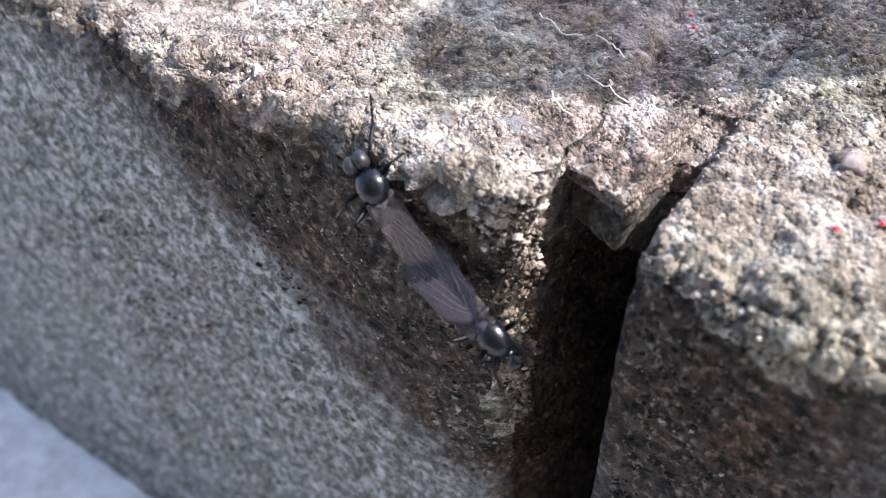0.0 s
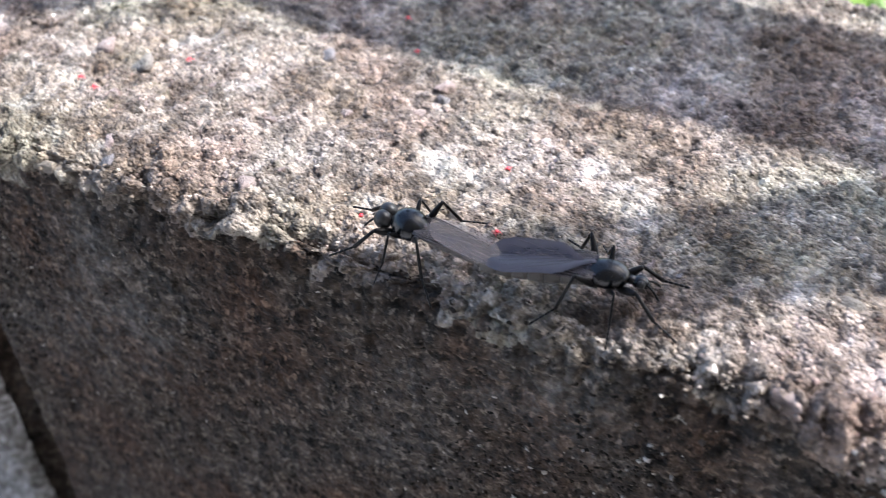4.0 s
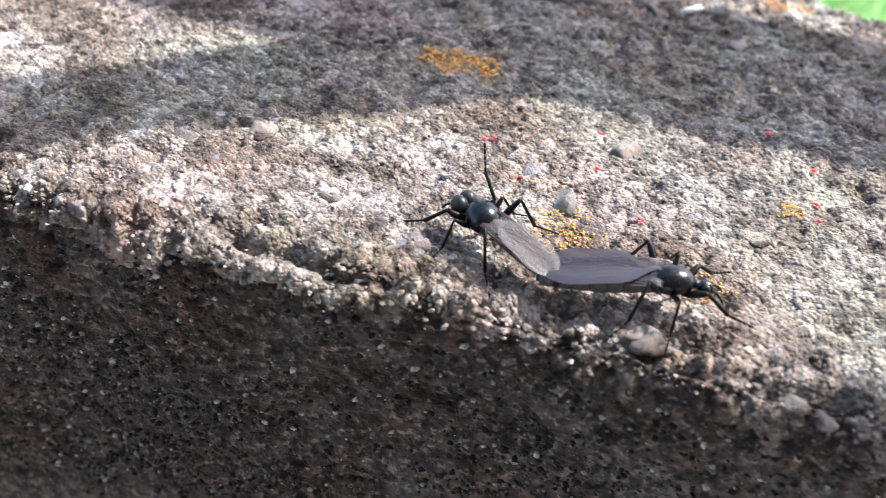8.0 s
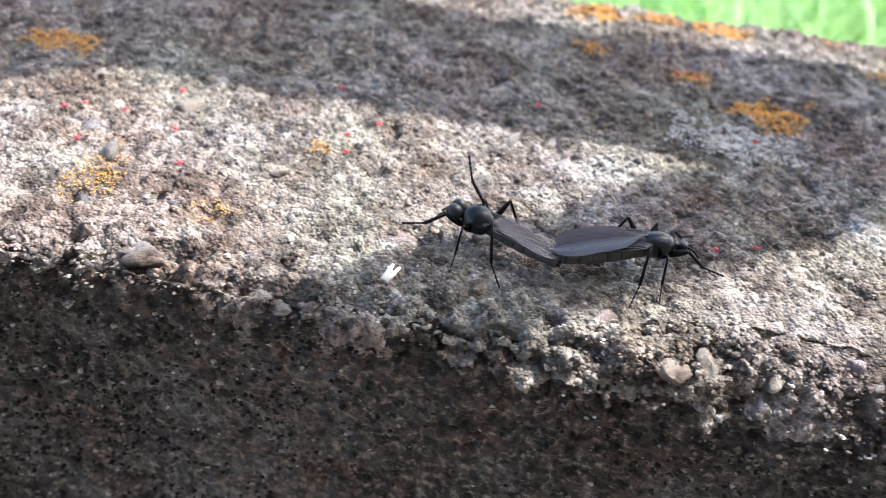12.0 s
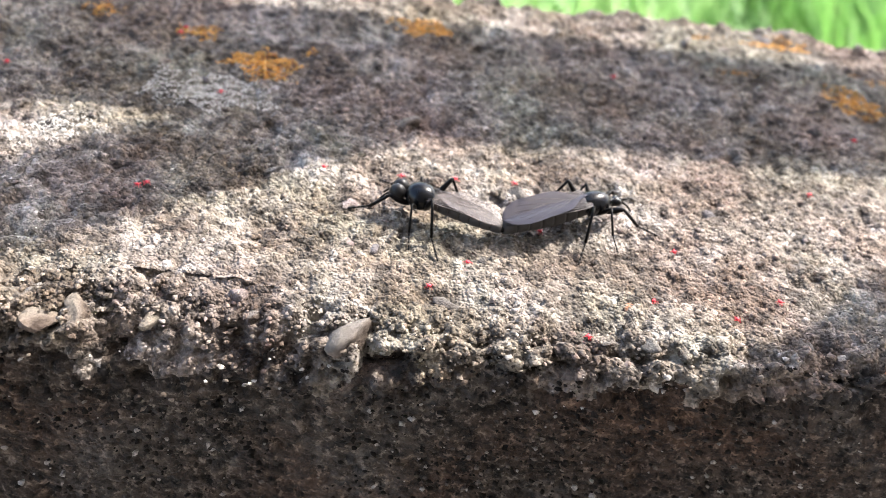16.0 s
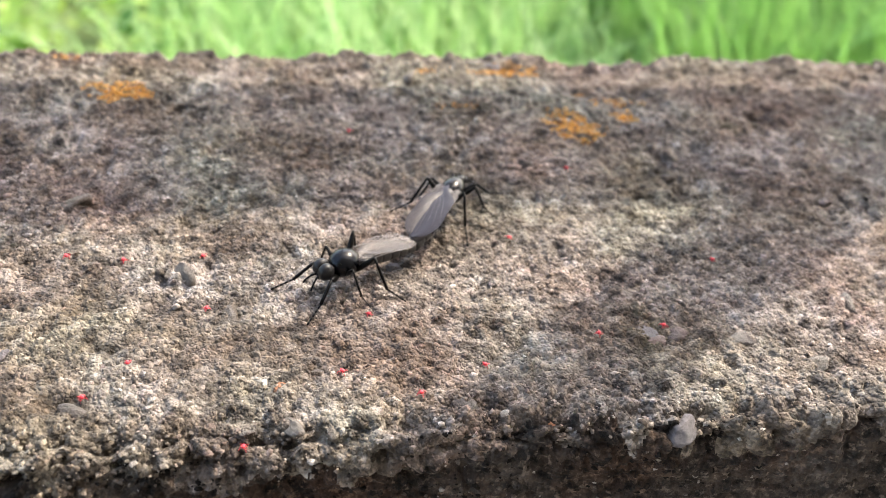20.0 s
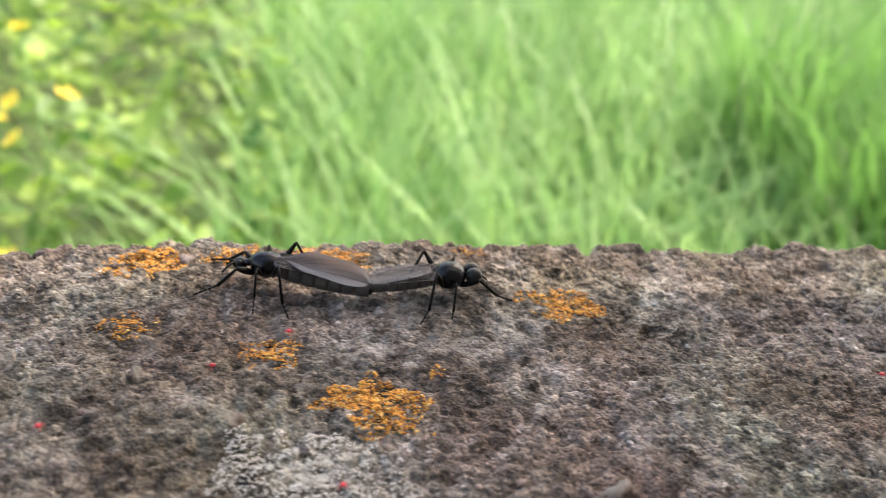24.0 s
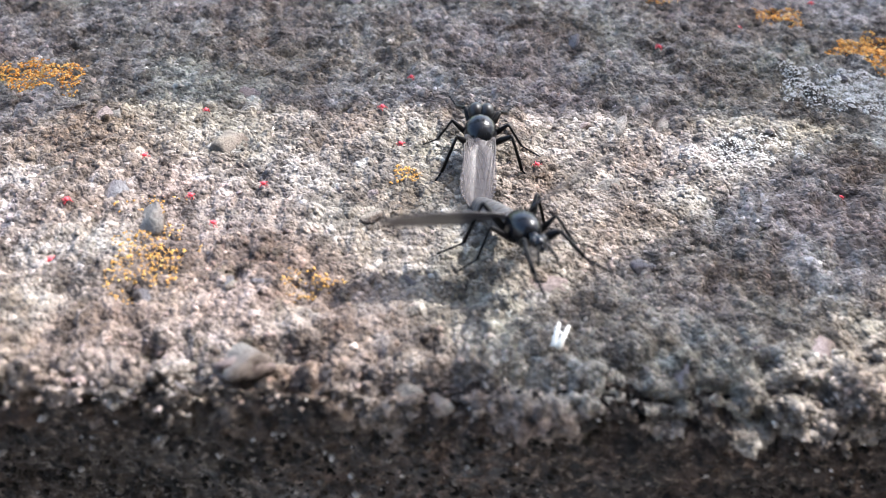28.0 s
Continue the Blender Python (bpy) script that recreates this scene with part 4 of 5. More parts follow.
BLACK = chitin("black_chitin", (0.0016, 0.002, 0.0028), 0.24, 0.03, 0.22)
LEGS = chitin("leg_chitin", (0.0022, 0.002, 0.002), 0.42, shine=0.1)
EYE = chitin("compound_eye", (0.008, 0.0078, 0.008), 0.36, shine=0.22)
PLATE = chitin("abdomen_plate", (0.036, 0.033, 0.031), 0.6, shine=0.25)
FOLD = chitin("abdomen_fold", (0.012, 0.011, 0.011), 0.6)


def wing_material(name, col, alpha):
    m = Nodes(name)
    c = m.mix(m.noise(700, 4), col, tuple(v * 1.35 for v in col))
    m.color(c).set(Roughness=0.38, Alpha=alpha, Specular_IOR_Level=0.16)
    m.bump(m.noise(1100, 3), 0.0001, 0.5)
    return m.mat


WING_M = wing_material("pale_wing", (0.078, 0.067, 0.064), 0.62)
WING_F = wing_material("smoky_wing", (0.02, 0.0175, 0.022), 0.9)
VEIN = chitin("wing_vein", (0.018, 0.014, 0.013), 0.5)
FINE_VEIN = chitin("fine_wing_vein", (0.045, 0.038, 0.036), 0.5)


def blob(bm, c, r, seg=20, ring=14, turn=None):
    m = Matrix.Translation(c) @ (turn or Matrix.Identity(4)) @ Matrix.Diagonal((*r, 1))
    bmesh.ops.create_uvsphere(bm, u_segments=seg, v_segments=ring, radius=1, matrix=m)


def wing_outline(u, w):
    """Half breadths ahead of and behind the wing's axis at u, 0 at the hinge to 1 at the tip."""
    a = min(1, u / 0.36)
    tip = math.sqrt(max(0.0, 1 - (max(0.0, u - 0.7) / 0.3) ** 2))
    whole = w * (0.4 + 0.6 * a * a * (3 - 2 * a)) * tip
    lead = 0.2 * w * (0.6 + 0.4 * min(1, u / 0.15)) * tip
    return lead, max(whole - lead, 0.0)


def make_wing(side, length, width, mat, parent):
    """A wing that lies back along -x from its hinge; its leading edge is outward."""
    bm = bmesh.new()
    n, k = 26, 9
    rows = []
    for i in range(n + 1):
        u = math.sin(math.pi / 2 * i / n)
        lead, trail = wing_outline(u, width)
        row = []
        for j in range(k + 1):
            v = j / k
            y = lead - (lead + trail) * v
            z = 0.10 * math.sin(v * 9 + u * 2) * (1 - u * 0.5) * 0.5 + 0.25 * math.sin(math.pi * u) * 0.6 - 0.28 * (v < 0.12) * 0.3
            row.append(bm.verts.new((-length * u, side * y, z)))
        rows.append(row)
    for a, b in zip(rows, rows[1:]):
        for j in range(k):
            bm.faces.new((a[j], a[j + 1], b[j + 1], b[j]))
    bmesh.ops.remove_doubles(bm, verts=bm.verts, dist=1e-4)
    wing = part("wing", bm, mat, parent)
    for v0, v1, r in ((0.0, 0.0, 0.09), (0.1, 0.14, 0.06), (0.2, 0.34, 0.034), (0.28, 0.55, 0.026), (0.36, 0.75, 0.024), (0.45, 0.95, 0.022)):
        bm = bmesh.new()
        pts, rad = [], []
        end = 0.97 if v1 < 0.4 else 0.86 - 0.25 * (v1 - 0.4)
        for i in range(12):
            u = 0.02 + end * i / 11
            lead, trail = wing_outline(u, width)
            v = v0 + (v1 - v0) * (i / 11) ** 1.2
            y = lead - (lead + trail) * v
            z = 0.10 * math.sin(v * 9 + u * 2) * (1 - u * 0.5) * 0.5 + 0.25 * math.sin(math.pi * u) * 0.6 + 0.02
            pts.append((-length * u, side * y, z))
            rad.append(r * (1 - 0.6 * i / 11))
        tube(bm, pts, rad, 5)
        part("vein", bm, VEIN if r > 0.05 else FINE_VEIN, wing)
    return wing


def make_leg(hip, knee, ankle, toe, thick, parent):
    """Femur, tibia and tarsus, with the origin at the hip."""
    h = Vector(hip)
    k, a, t = Vector(knee) - h, Vector(ankle) - h, Vector(toe) - h
    bm = bmesh.new()
    tube(bm, [(0, 0, 0), k * 0.25, k * 0.6, k * 0.92, k], [thick * 0.55, thick, thick * 1.1, thick * 0.7, thick * 0.5])
    d = a - k
    tube(bm, [k, k + d * 0.3, k + d * 0.7, a], [thick * 0.45, thick * 0.5, thick * 0.55, thick * 0.6])
    e = t - a
    for i in range(5):
        tube(bm, [a + e * (i / 5), a + e * ((i + 0.55) / 5), a + e * ((i + 0.95) / 5)], [thick * 0.3, thick * 0.36, thick * 0.27], 6)
    r = random.Random(3)
    for i in range(26):
        p = k * r.random() if i % 2 else k + d * r.random()
        q = Vector((r.uniform(-1, 1), r.uniform(-1, 1), r.uniform(-1, 1))).normalized() * 0.34
        tube(bm, [p, p + q], [0.018, 0.006], 3)
    leg = part("leg", bm, LEGS, parent)
    leg.matrix_local = Matrix.Translation(mm(h))
    return leg, h


def make_fly(male):
    top = new("male_fly" if male else "female_fly")
    tagged(top, "black male fly with big eyes and pale wings" if male else "black female fly with broad smoky dark wings", "fly", "pair of mating flies")
    L = 8.0 if male else 9.7
    tr = (1.58, 1.38, 1.3) if male else (1.8, 1.22, 1.12)
    bm = bmesh.new()
    blob(bm, (0, 0, 0.2), tr, 28, 20)
    blob(bm, (-1.0, 0, 0.25), (0.75, 0.7, 0.55), 16, 12)
    blob(bm, (0.2, 0, -0.5), (1.05, 0.8, 0.75), 18, 12)
    thorax = part("thorax", bm, BLACK, top)
    # head with eyes
    hx = tr[0] + (0.62 if male else 0.6)
    bm = bmesh.new()
    if male:
        blob(bm, (hx, 0, -0.05), (0.52, 0.62, 0.6))
        blob(bm, (hx + 0.35, 0, -0.5), (0.3, 0.28, 0.35), 12, 8)
    else:
        blob(bm, (hx + 0.1, 0, -0.2), (0.72, 0.5, 0.5))
        blob(bm, (hx + 0.6, 0, -0.5), (0.35, 0.25, 0.35), 12, 8)
    tube(bm, [(tr[0] - 0.3, 0, 0), (hx - 0.2, 0, -0.1)], [0.4, 0.35])
    head = part("head", bm, BLACK, top)
    for s in (-1, 1):
        bm = bmesh.new()
        if male:
            blob(bm, (hx + 0.0, 0.46 * s, 0.16), (0.8, 0.68, 0.86), 24, 16)
        else:
            blob(bm, (hx + 0.2, 0.36 * s, -0.1), (0.34, 0.26, 0.36), 16, 12)
        part("eye", bm, EYE, head)
        bm = bmesh.new()
        b0 = Vector((hx + 0.55, 0.16 * s, -0.25))
        tube(bm, [b0 + Vector((0.14 * i, 0.10 * s * i * 0.7, -0.015 * i * i)) for i in range(9)], [0.085 + 0.02 * (i % 2) for i in range(9)], 7)
        part("antenna", bm, LEGS, head)
    # abdomen of overlapping rings
    rad = 0.66 if male else 0.94
    x0, n = -0.9, 7
    step = (L + x0 + 0.1) / n
    bm = bmesh.new()
    pts, rr = [], []
    for i in range(9):
        u = i / 8
        pts.append((x0 - (L + x0) * u, 0, -0.15 - 0.5 * u))
        rr.append(rad * (0.55 + 0.5 * math.sin(math.pi * (0.18 + 0.72 * u))) * 0.93)
    tube(bm, pts, rr, 18)
    abdomen = part("abdomen", bm, FOLD, top)
    for i in range(n):
        bm = bmesh.new()
        pp, rr = [], []
        for j in range(5):
            u = (i + 0.02 + 0.94 * j / 4) / n
            pp.append((x0 - (L + x0) * u, 0, -0.15 - 0.5 * u))
            rr.append(rad * (0.55 + 0.5 * math.sin(math.pi * (0.18 + 0.72 * u))) * (1.0 + 0.035 * math.sin(math.pi * j / 4)))
        tube(bm, pp, rr, 18)
        part("segment", bm, PLATE, abdomen)
    bm = bmesh.new()
    tube(bm, [(-L + 0.2, 0, -0.62), (-L - 0.25, 0, -0.66)], [rad * 0.5, rad * 0.42], 12)
    part("tail_tip", bm, BLACK, abdomen)
    # bristles
    r = random.Random(9)
    bm = bmesh.new()
    for _ in range(110):
        a, b = r.uniform(0, 6.283), r.uniform(0.15, 1.5)
        d = Vector((math.cos(a) * math.sin(b), math.sin(a) * math.sin(b), math.cos(b)))
        p = Vector((d.x * tr[0], d.y * tr[1], d.z * tr[2] + 0.12))
        q = (d + Vector((-0.6, 0, 0.2))).normalized() * r.uniform(0.2, 0.42)
        tube(bm, [p, p + q], [0.014, 0.005], 3)
    part("bristles", bm, LEGS, thorax)
    # legs: hip, knee, ankle, toe
    ground = -2.5
    legs = []
    for s in (-1, 1):
        spec = [((0.95, 0.5 * s, -0.75), (2.5, 1.5 * s, 0.1), (4.1, 2.1 * s, -1.6), (6.1, 2.8 * s, ground)),
                ((0.15, 0.62 * s, -0.85), (0.5, 2.4 * s, 0.7), (0.3, 3.5 * s, -1.6), (0.0, 5.1 * s, ground)),
                ((-0.65, 0.58 * s, -0.8), (-1.9, 2.3 * s, 1.7), (-2.9, 3.3 * s, -1.4), (-4.5, 4.7 * s, ground))]
        for k, sp in enumerate(spec):
            legs.append((*make_leg(*sp, (0.31, 0.21, 0.26)[k], top), s, k))
    wings = []
    wl_, ww_ = (7.3, 2.5) if male else (9.0, 3.0)
    mat = WING_M if male else WING_F
    for s in (1, -1):
        w = make_wing(s, wl_, ww_, mat, top)
        wings.append((w, s))
    return top, legs, wings


MALE, MALE_LEGS, MALE_WINGS = make_fly(True)
FEMALE, FEMALE_LEGS, FEMALE_WINGS = make_fly(False)

MALE_ROWS = [
    (0, -168.4, -1.6, -2.3, -53, -44, 176),
    (0.3, -167.3, -1.6, -2.0, -47, -18, 179),
    (0.6, -166.5, -1.6, -1.5, -48, -27, 178),
    (0.9, -165.2, -1.8, -2.9, -46, -8, -180),
    (1, -161.9, -1.8, -3.1, -47, -18, 179),
    (1.2, -156.2, -1.6, -1.9, -50, -36, 176),
    (1.5, -152.8, -2.5, -1.6, -57, -12, 175),
    (1.8, -146.1, -3.4, -0.7, -37, 2, -174),
    (2, -142.2, -3.5, 0.2, -24, 1, -171),
    (2.4, -136.6, 2.7, 2.5, -12, -2, 170),
    (2.7, -130.1, 5.6, 2.5, -7, -2, 166),
    (3, -120.5, 11.2, 2.5, -6, -2, 150),
    (3.3, -111.6, 9.4, 2.5, -6, -2, 153),
    (3.6, -107.5, 7.0, 2.5, -7, -2, 162),
    (4, -94.9, 3.2, 2.5, -7, -2, 178),
    (4.5, -82.2, 5.2, 2.5, -6, -2, 156),
    (4.9, -79.2, 5.0, 2.5, 0, -2, 164),
    (5.3, -75.4, 4.7, 2.5, 0, -3, 173),
    (5.7, -71.5, 4.4, 2.5, 0, -3, -179),
    (6.1, -67.5, 4.1, 2.5, 0, -3, -170),
    (6.5, -62.4, 4.4, 2.5, -3, -2, -162),
    (7, -54.4, 6.9, 2.5, -4, -2, -180),
    (7.5, -45.2, 5.6, 2.5, -5, -3, 172),
    (8, -33.3, 8.8, 2.5, -5, -2, 149),
    (8.5, -26.8, 6.7, 2.5, -5, -2, 168),
    (9, -21.6, 5.0, 2.5, -4, -2, -170),
    (9.5, -21.9, 4.6, 2.5, -3, -2, 180),
    (10, -21.6, 4.7, 2.5, -2, -2, 176),
    (10.5, -21.1, 4.9, 2.5, -1, -2, 170),
    (11, -11.5, 12.2, 2.5, 0, -2, 154),
    (11.5, -3.0, 11.1, 2.5, 0, -2, 168),
    (12, 8.6, 12.4, 2.5, 0, -3, 161),
    (12.4, 13.3, 12.9, 2.5, 0, -2, 158),
    (13, 27.1, 11.9, 2.5, 0, -2, 138),
    (13.5, 34.3, 8.7, 2.5, 0, -2, 159),
    (13.9, 36.1, 8.6, 2.5, 0, -2, 162),
    (14.3, 38.0, 8.7, 2.5, 0, -2, 165),
    (14.7, 40.0, 8.7, 2.5, 0, -2, 168),
    (15.1, 42.0, 8.7, 2.5, 0, -2, 171),
    (15.5, 44.0, 8.6, 2.5, 0, -2, 174),
    (16, 56.8, 17.8, 2.5, 0, -2, 161),
    (16.4, 61.3, 16.2, 2.5, 0, -2, 178),
    (17, 69.9, 18.3, 2.5, 0, -2, -172),
    (17.4, 75.0, 17.3, 2.5, 0, -2, -169),
    (17.7, 78.2, 20.0, 2.5, 0, -2, -175),
    (18, 81.3, 20.1, 2.5, 0, 2, -160),
    (18.3, 80.8, 19.7, 2.5, 0, 2, -177),
    (18.6, 81.2, 19.7, 2.5, 0, 2, -163),
    (19, 80.6, 20.1, 2.5, 0, 2, -159),
    (19.4, 80.1, 19.8, 2.5, 0, 2, -146),
    (19.8, 81.3, 19.1, 2.5, 0, 2, -163),
    (20, 81.4, 20.3, 2.5, 0, -2, -153),
    (20.2, 85.2, 23.7, 2.5, 0, -2, -129),
    (20.5, 89.8, 24.7, 2.5, 0, -2, -110),
    (20.9, 88.2, 30.9, 2.5, 0, -3, -97),
    (21.3, 87.9, 38.1, 2.5, -0, -5, -69),
    (21.7, 87.8, 47.2, 2.5, -0, -5, -27),
    (22.1, 85.8, 56.6, 2.5, 0, -3, 1),
    (22.5, 82.7, 64.9, 2.5, 0, -2, 14),
    (23, 69.6, 63.9, 2.5, 0, -3, 1),
    (23.6, 53.8, 63.5, 2.5, 0, -2, 12),
    (24, 46.3, 60.4, 2.5, 0, -2, 4),
    (24.3, 39.7, 57.7, 2.5, 0, -2, 6),
    (24.7, 33.7, 58.1, 2.5, 0, -2, 17),
    (25, 28.3, 57.1, 2.5, 0, -2, 38),
    (25.4, 19.8, 51.1, 2.5, 0, -2, 29),
    (25.7, 17.0, 46.3, 2.5, 0, -2, 39),
    (26, 10.0, 45.9, 2.5, 0, -2, 54),
    (26.4, 7.0, 41.1, 2.5, 0, -2, 48),
    (26.8, 1.9, 35.0, 2.5, 0, -2, 56),
    (27, -1.5, 34.8, 2.5, 0, -2, 67),
    (27.6, -1.9, 25.8, 2.5, 0, -11, 82),
    (28, -2.7, 25.8, 2.5, 0, -12, 87),
]
FEMALE_ROWS = [
    (0, -156.7, -2.6, -11.3, 48, 30, -6),
    (0.3, -151.3, -1.8, -3.1, 46, -10, -1),
    (0.6, -150.7, -1.9, -3.7, 46, -11, -0),
    (0.9, -149.6, -2.2, -5.3, 46, 10, -3),
    (1, -149.4, -2.5, -7.4, 47, 20, -5),
    (1.2, -144.0, -2.7, -8.6, 47, 22, -6),
    (1.5, -137.7, -3.8, -3.9, 57, 5, -6),
    (1.8, -132.0, 0.3, 2.2, 33, -20, 24),
    (2, -129.4, 1.1, 2.3, 21, -15, 28),
    (2.4, -120.5, 7.1, 2.6, 10, -2, 35),
    (2.7, -113.9, 6.6, 2.6, 6, -3, 21),
    (3, -104.5, 8.2, 2.6, 7, -2, 5),
    (3.3, -94.9, 2.1, 2.6, 6, -2, -21),
    (3.6, -90.5, 3.9, 2.6, 7, -2, -4),
    (4, -79.0, 4.7, 2.6, 7, -3, 11),
    (4.5, -66.9, 3.6, 2.6, 7, -3, 10),
    (4.9, -62.2, 5.2, 2.6, 0, -3, 14),
    (5.3, -58.3, 6.8, 2.6, 0, -3, 19),
    (5.7, -54.7, 8.5, 2.6, 0, -3, 24),
    (6.1, -51.1, 10.1, 2.6, 0, -3, 28),
    (6.5, -48.6, 11.2, 2.6, 2, -3, 33),
    (7, -38.6, 9.2, 2.6, 4, -3, 16),
    (7.5, -29.7, 4.7, 2.6, 5, -3, 1),
    (8, -18.3, 6.9, 2.6, 6, -3, 11),
    (8.5, -9.8, 8.9, 2.6, 4, -2, 23),
    (9, -4.8, 10.4, 2.6, 3, -2, 24),
    (9.5, -5.7, 2.9, 2.6, 3, -3, -11),
    (10, -5.0, 3.1, 2.6, 2, -3, -7),
    (10.5, -3.2, 5.4, 2.6, 1, -2, 11),
    (11, 4.3, 13.5, 2.6, 0, -2, 29),
    (11.5, 12.7, 13.4, 2.6, 0, -3, 25),
    (12, 24.4, 13.3, 2.6, 0, -2, 18),
    (12.4, 30.3, 10.0, 2.6, 0, -2, 1),
    (13, 41.4, 3.0, 2.6, -0, -2, -23),
    (13.5, 51.2, 6.8, 2.6, 0, -2, 7),
    (13.9, 53.2, 8.0, 2.6, 0, -2, 11),
    (14.3, 55.1, 9.0, 2.6, 0, -2, 15),
    (14.7, 57.0, 10.1, 2.6, 0, -2, 19),
    (15.1, 58.9, 11.1, 2.6, 0, -2, 23),
    (15.5, 60.8, 12.2, 2.6, 0, -2, 26),
    (16, 73.3, 19.0, 2.6, 0, -2, 22),
    (16.4, 78.4, 20.8, 2.6, 0, -2, 29),
    (17, 86.2, 24.7, 2.6, 0, -2, 32),
    (17.4, 92.1, 23.0, 2.6, 0, -2, 25),
    (17.7, 94.8, 26.3, 2.6, 0, -2, 34),
    (18, 96.4, 27.4, 7.6, 0, -29, 31),
    (18.3, 95.5, 27.5, 2.9, 0, -1, 49),
    (18.6, 96.7, 28.1, 4.6, 0, -11, 38),
    (19, 93.9, 30.2, 5.7, 0, -17, 51),
    (19.4, 92.4, 32.7, 2.9, 0, -1, 57),
    (19.8, 94.0, 29.4, 2.4, 0, 2, 55),
    (20, 93.7, 32.1, 2.6, 0, -2, 57),
    (20.2, 94.5, 35.9, 2.6, 0, -3, 54),
    (20.5, 95.0, 41.0, 2.6, 0, -2, 74),
    (20.9, 89.8, 48.5, 2.6, 0, -2, 86),
    (21.3, 83.3, 55.0, 2.6, 0, -2, 100),
    (21.7, 76.5, 59.6, 2.6, 0, -2, 115),
    (22.1, 71.6, 63.9, 2.6, 0, -2, 130),
    (22.5, 67.8, 69.3, 2.6, 0, -2, 141),
    (23, 53.8, 67.9, 2.6, 0, -2, 156),
    (23.6, 38.2, 64.1, 2.6, 0, -3, 164),
    (24, 29.5, 62.0, 2.6, 0, -3, 166),
    (24.3, 24.2, 58.0, 2.6, 0, -3, 172),
    (24.7, 19.2, 52.5, 2.6, 0, -3, -155),
    (25, 14.1, 47.9, 2.6, 0, -3, -152),
    (25.4, 6.8, 45.1, 2.6, 0, -3, -160),
    (25.7, 3.3, 36.5, 2.6, 0, -3, -148),
    (26, -1.1, 36.2, 2.6, 0, -3, -154),
    (26.4, -4.0, 29.5, 2.6, 0, -3, -135),
    (26.8, -6.8, 22.3, 2.6, 0, -3, -125),
    (27, -7.2, 20.1, 2.6, 0, -3, -109),
    (27.6, -3.6, 9.8, 4.0, 0, -16, -96),
    (28, -0.4, 11.6, 4.8, -0, -25, -71),
]


def wing_pose(side, open_, lift, base, twist=0.0):
    """Folded flat over the back at open_ 0, spread sideways at 1; lift in degrees."""
    turn = -side * (-2.5 + 84 * open_)
    hinge = Vector((-0.75, 0.84 * side, base + 0.06 * side))
    rest = Matrix.Rotation(radians(side * (twist - 11 * (1 - open_))), 4, "X") @ Matrix.Rotation(radians(-6.0 * (1 - open_)), 4, "Y")
    return Matrix.Translation(mm(hinge)) @ Matrix.Rotation(radians(turn), 4, "Z") @ Matrix.Rotation(radians(lift), 4, "Y") @ rest


def wing_rows(side, spells, base):
    """Still over the back, but for spells in which the wings open and beat fast."""
    times = {0.0, 28.0}
    for a, b, *_ in spells:
        times.update(min(28.0, round(a - 0.1 + i / 30, 4)) for i in range(int((b - a + 0.2) * 30) + 2))
    rows = []
    for t in sorted(times):
        o, lift, twist = 0.0, 0.0, 0.0
        for a, b, full, seed, mean, swing, tw in spells:
            k = max(0.0, min(1.0, (t - a) / 0.25, (b - t) / 0.25))
            if k > 0:
                o, twist = k * full, k * tw
                lift = k * (mean + swing * math.sin(t * 70 + seed + 0.5 * side))
        rows.append((t, wing_pose(side, o, lift, base, twist)))
    return rows


RAISED_F = [(8.8, 9.6), (17.9, 20.0)]
RAISED = {-1: [(4.2, 6.9), (7.5, 8.4), (11.3, 12.3)], 1: [(24.8, 25.6), (26.7, 27.3)]}


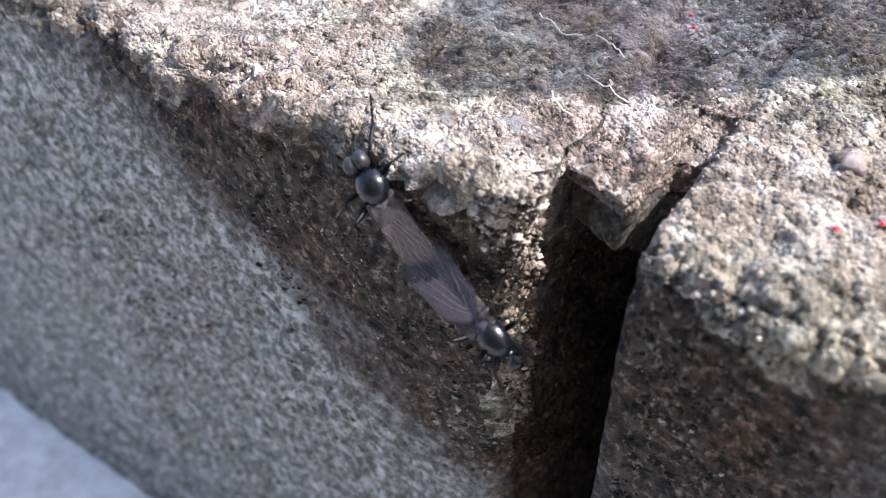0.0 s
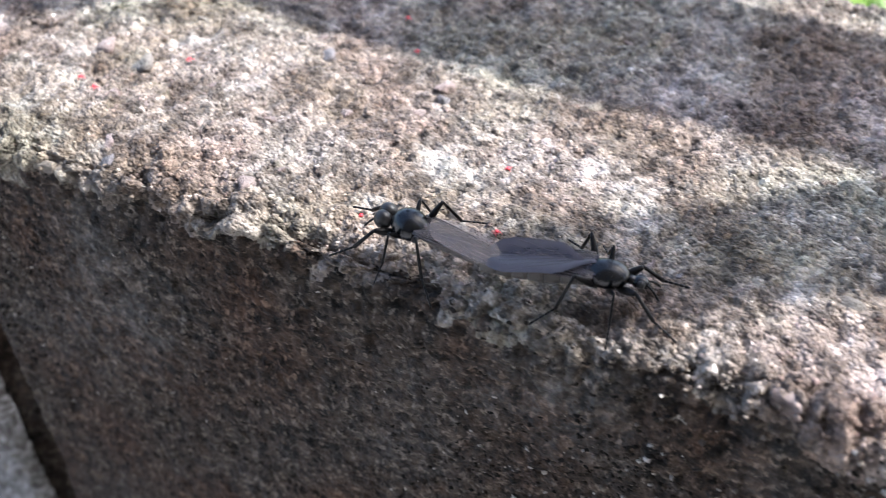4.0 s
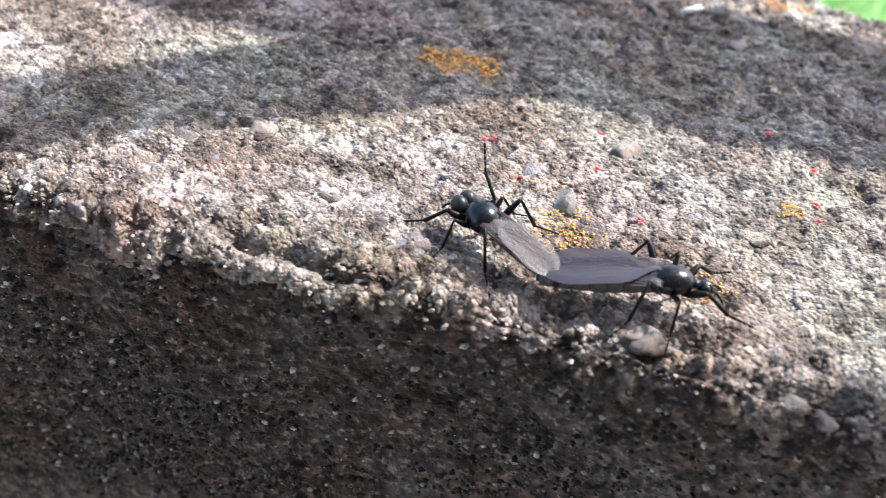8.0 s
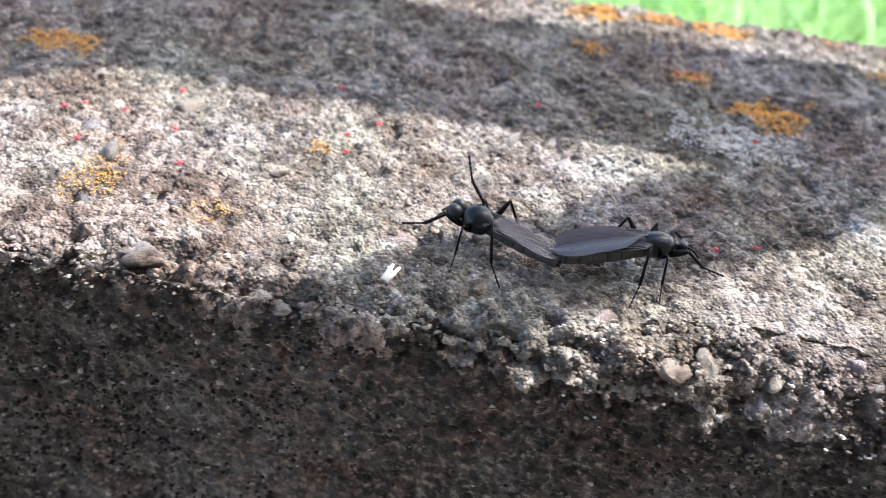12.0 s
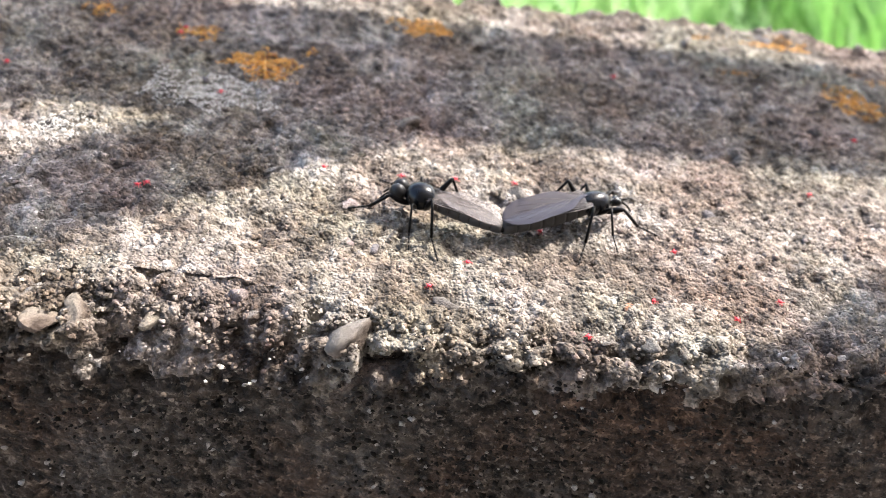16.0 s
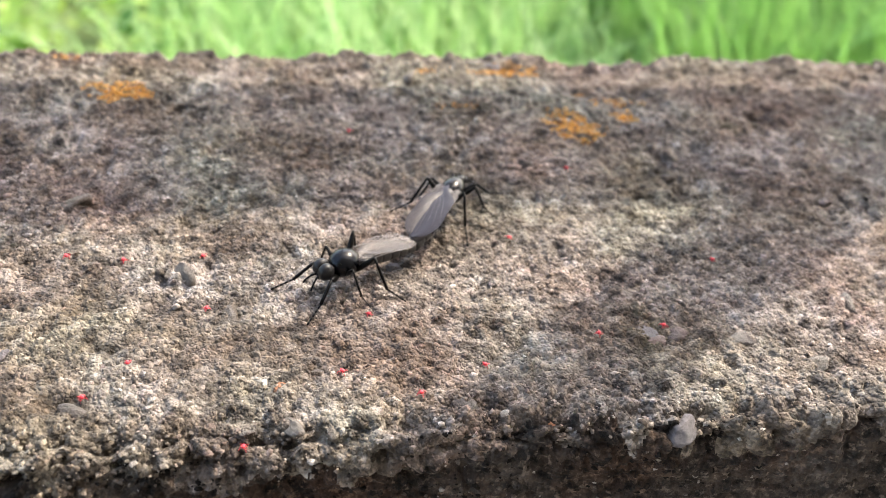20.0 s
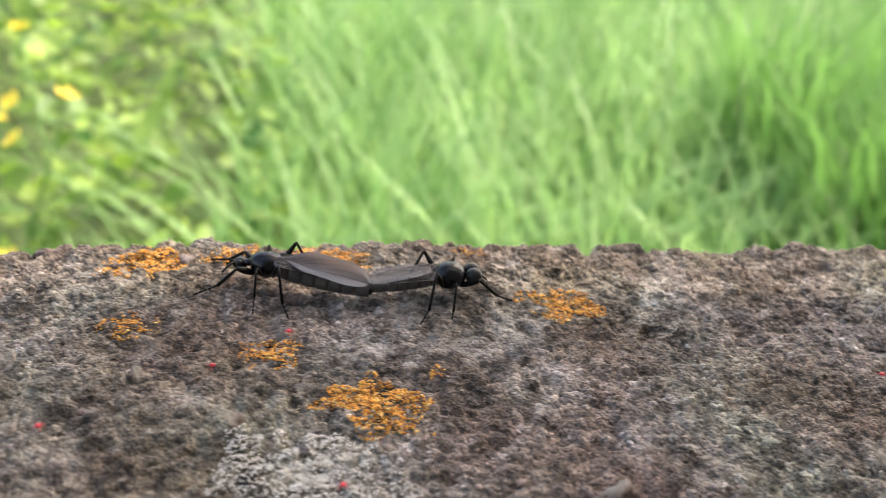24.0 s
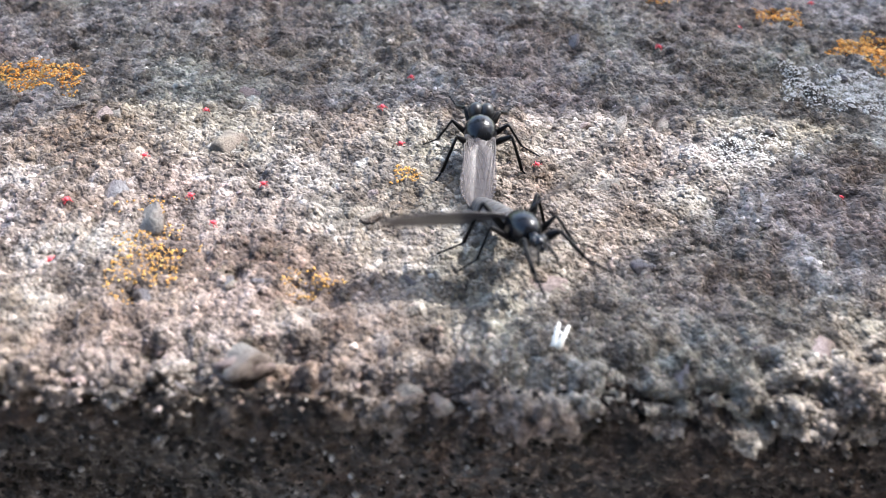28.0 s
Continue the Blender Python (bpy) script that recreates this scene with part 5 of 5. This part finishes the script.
def leg_rows(hip, side, k, phase, reach, male):
    """A slow alternating step: the leg swings about its hip and lifts as it comes forward."""
    rows = []
    t = 0.0
    while t < 28.001:
        a = t * 7.5 + phase + (math.pi if (k + (side > 0)) % 2 else 0)
        swing = reach * math.sin(a)
        lift = 7 * max(0.0, math.cos(a))
        up = 0.0
        if male and k == 0:
            up = max(max(0.0, min(1.0, (t - a0) / 0.25, (b0 - t) / 0.25)) for a0, b0 in RAISED[side])
            swing *= 1 - up
        elif k == 0:
            up = 0.75 * max(max(0.0, min(1.0, (t - a0) / 0.25, (b0 - t) / 0.25)) for a0, b0 in RAISED_F)
        rows.append((t, Matrix.Translation(mm(hip)) @ Matrix.Rotation(radians(side * swing), 4, "Z") @ Matrix.Rotation(radians(-85 * up), 4, "Y") @ Matrix.Rotation(radians(side * lift), 4, "X")))
        t = round(t + 0.2, 3)
    return rows


def motions():
    walk(MALE, [(t, pose(x * MM, y * MM, z * MM, a, b, c)) for t, x, y, z, a, b, c in MALE_ROWS])
    walk(FEMALE, [(t, pose(x * MM, y * MM, z * MM, a, b, c)) for t, x, y, z, a, b, c in FEMALE_ROWS])
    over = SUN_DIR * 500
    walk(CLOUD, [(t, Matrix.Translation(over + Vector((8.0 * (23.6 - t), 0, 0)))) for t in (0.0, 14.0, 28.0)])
    for w, s in MALE_WINGS:
        walk(w, wing_rows(s, [], 0.72))
    for w, s in FEMALE_WINGS:
        walk(w, wing_rows(s, [(8.75, 10.3, 1.0, 2.35, 8, 34, 36), (17.85, 20.0, 0.9, 2.0, 58, 28, 15), (27.7, 28.6, 0.95, 1.0, 4, 14, 34)], 0.95))
    for legs, phase in ((MALE_LEGS, 0.3), (FEMALE_LEGS, 1.9)):
        for leg, hip, s, k in legs:
            walk(leg, leg_rows(hip, s, k, phase + 0.6 * k, 11 if k else 15, legs is MALE_LEGS))
    r = random.Random(21)
    for ob, (t, x, y) in zip(MITE_THINGS, MITES):
        a, v = r.uniform(0, 360), r.uniform(0.1, 0.5)
        rows = []
        for s in range(0, 29, 4):
            b = a + 35 * math.sin(s * 0.4 + v * 9)
            px = x + v * (s - t) * math.cos(radians(a)) + 0.8 * math.sin(s * 0.7)
            py = max(1.5, min(68, y + v * (s - t) * math.sin(radians(a))))
            rows.append((float(s), pose(px * MM, py * MM, (relief(px, py) + 0.05) * MM, 0, 0, b)))
        walk(ob, rows)


motions()
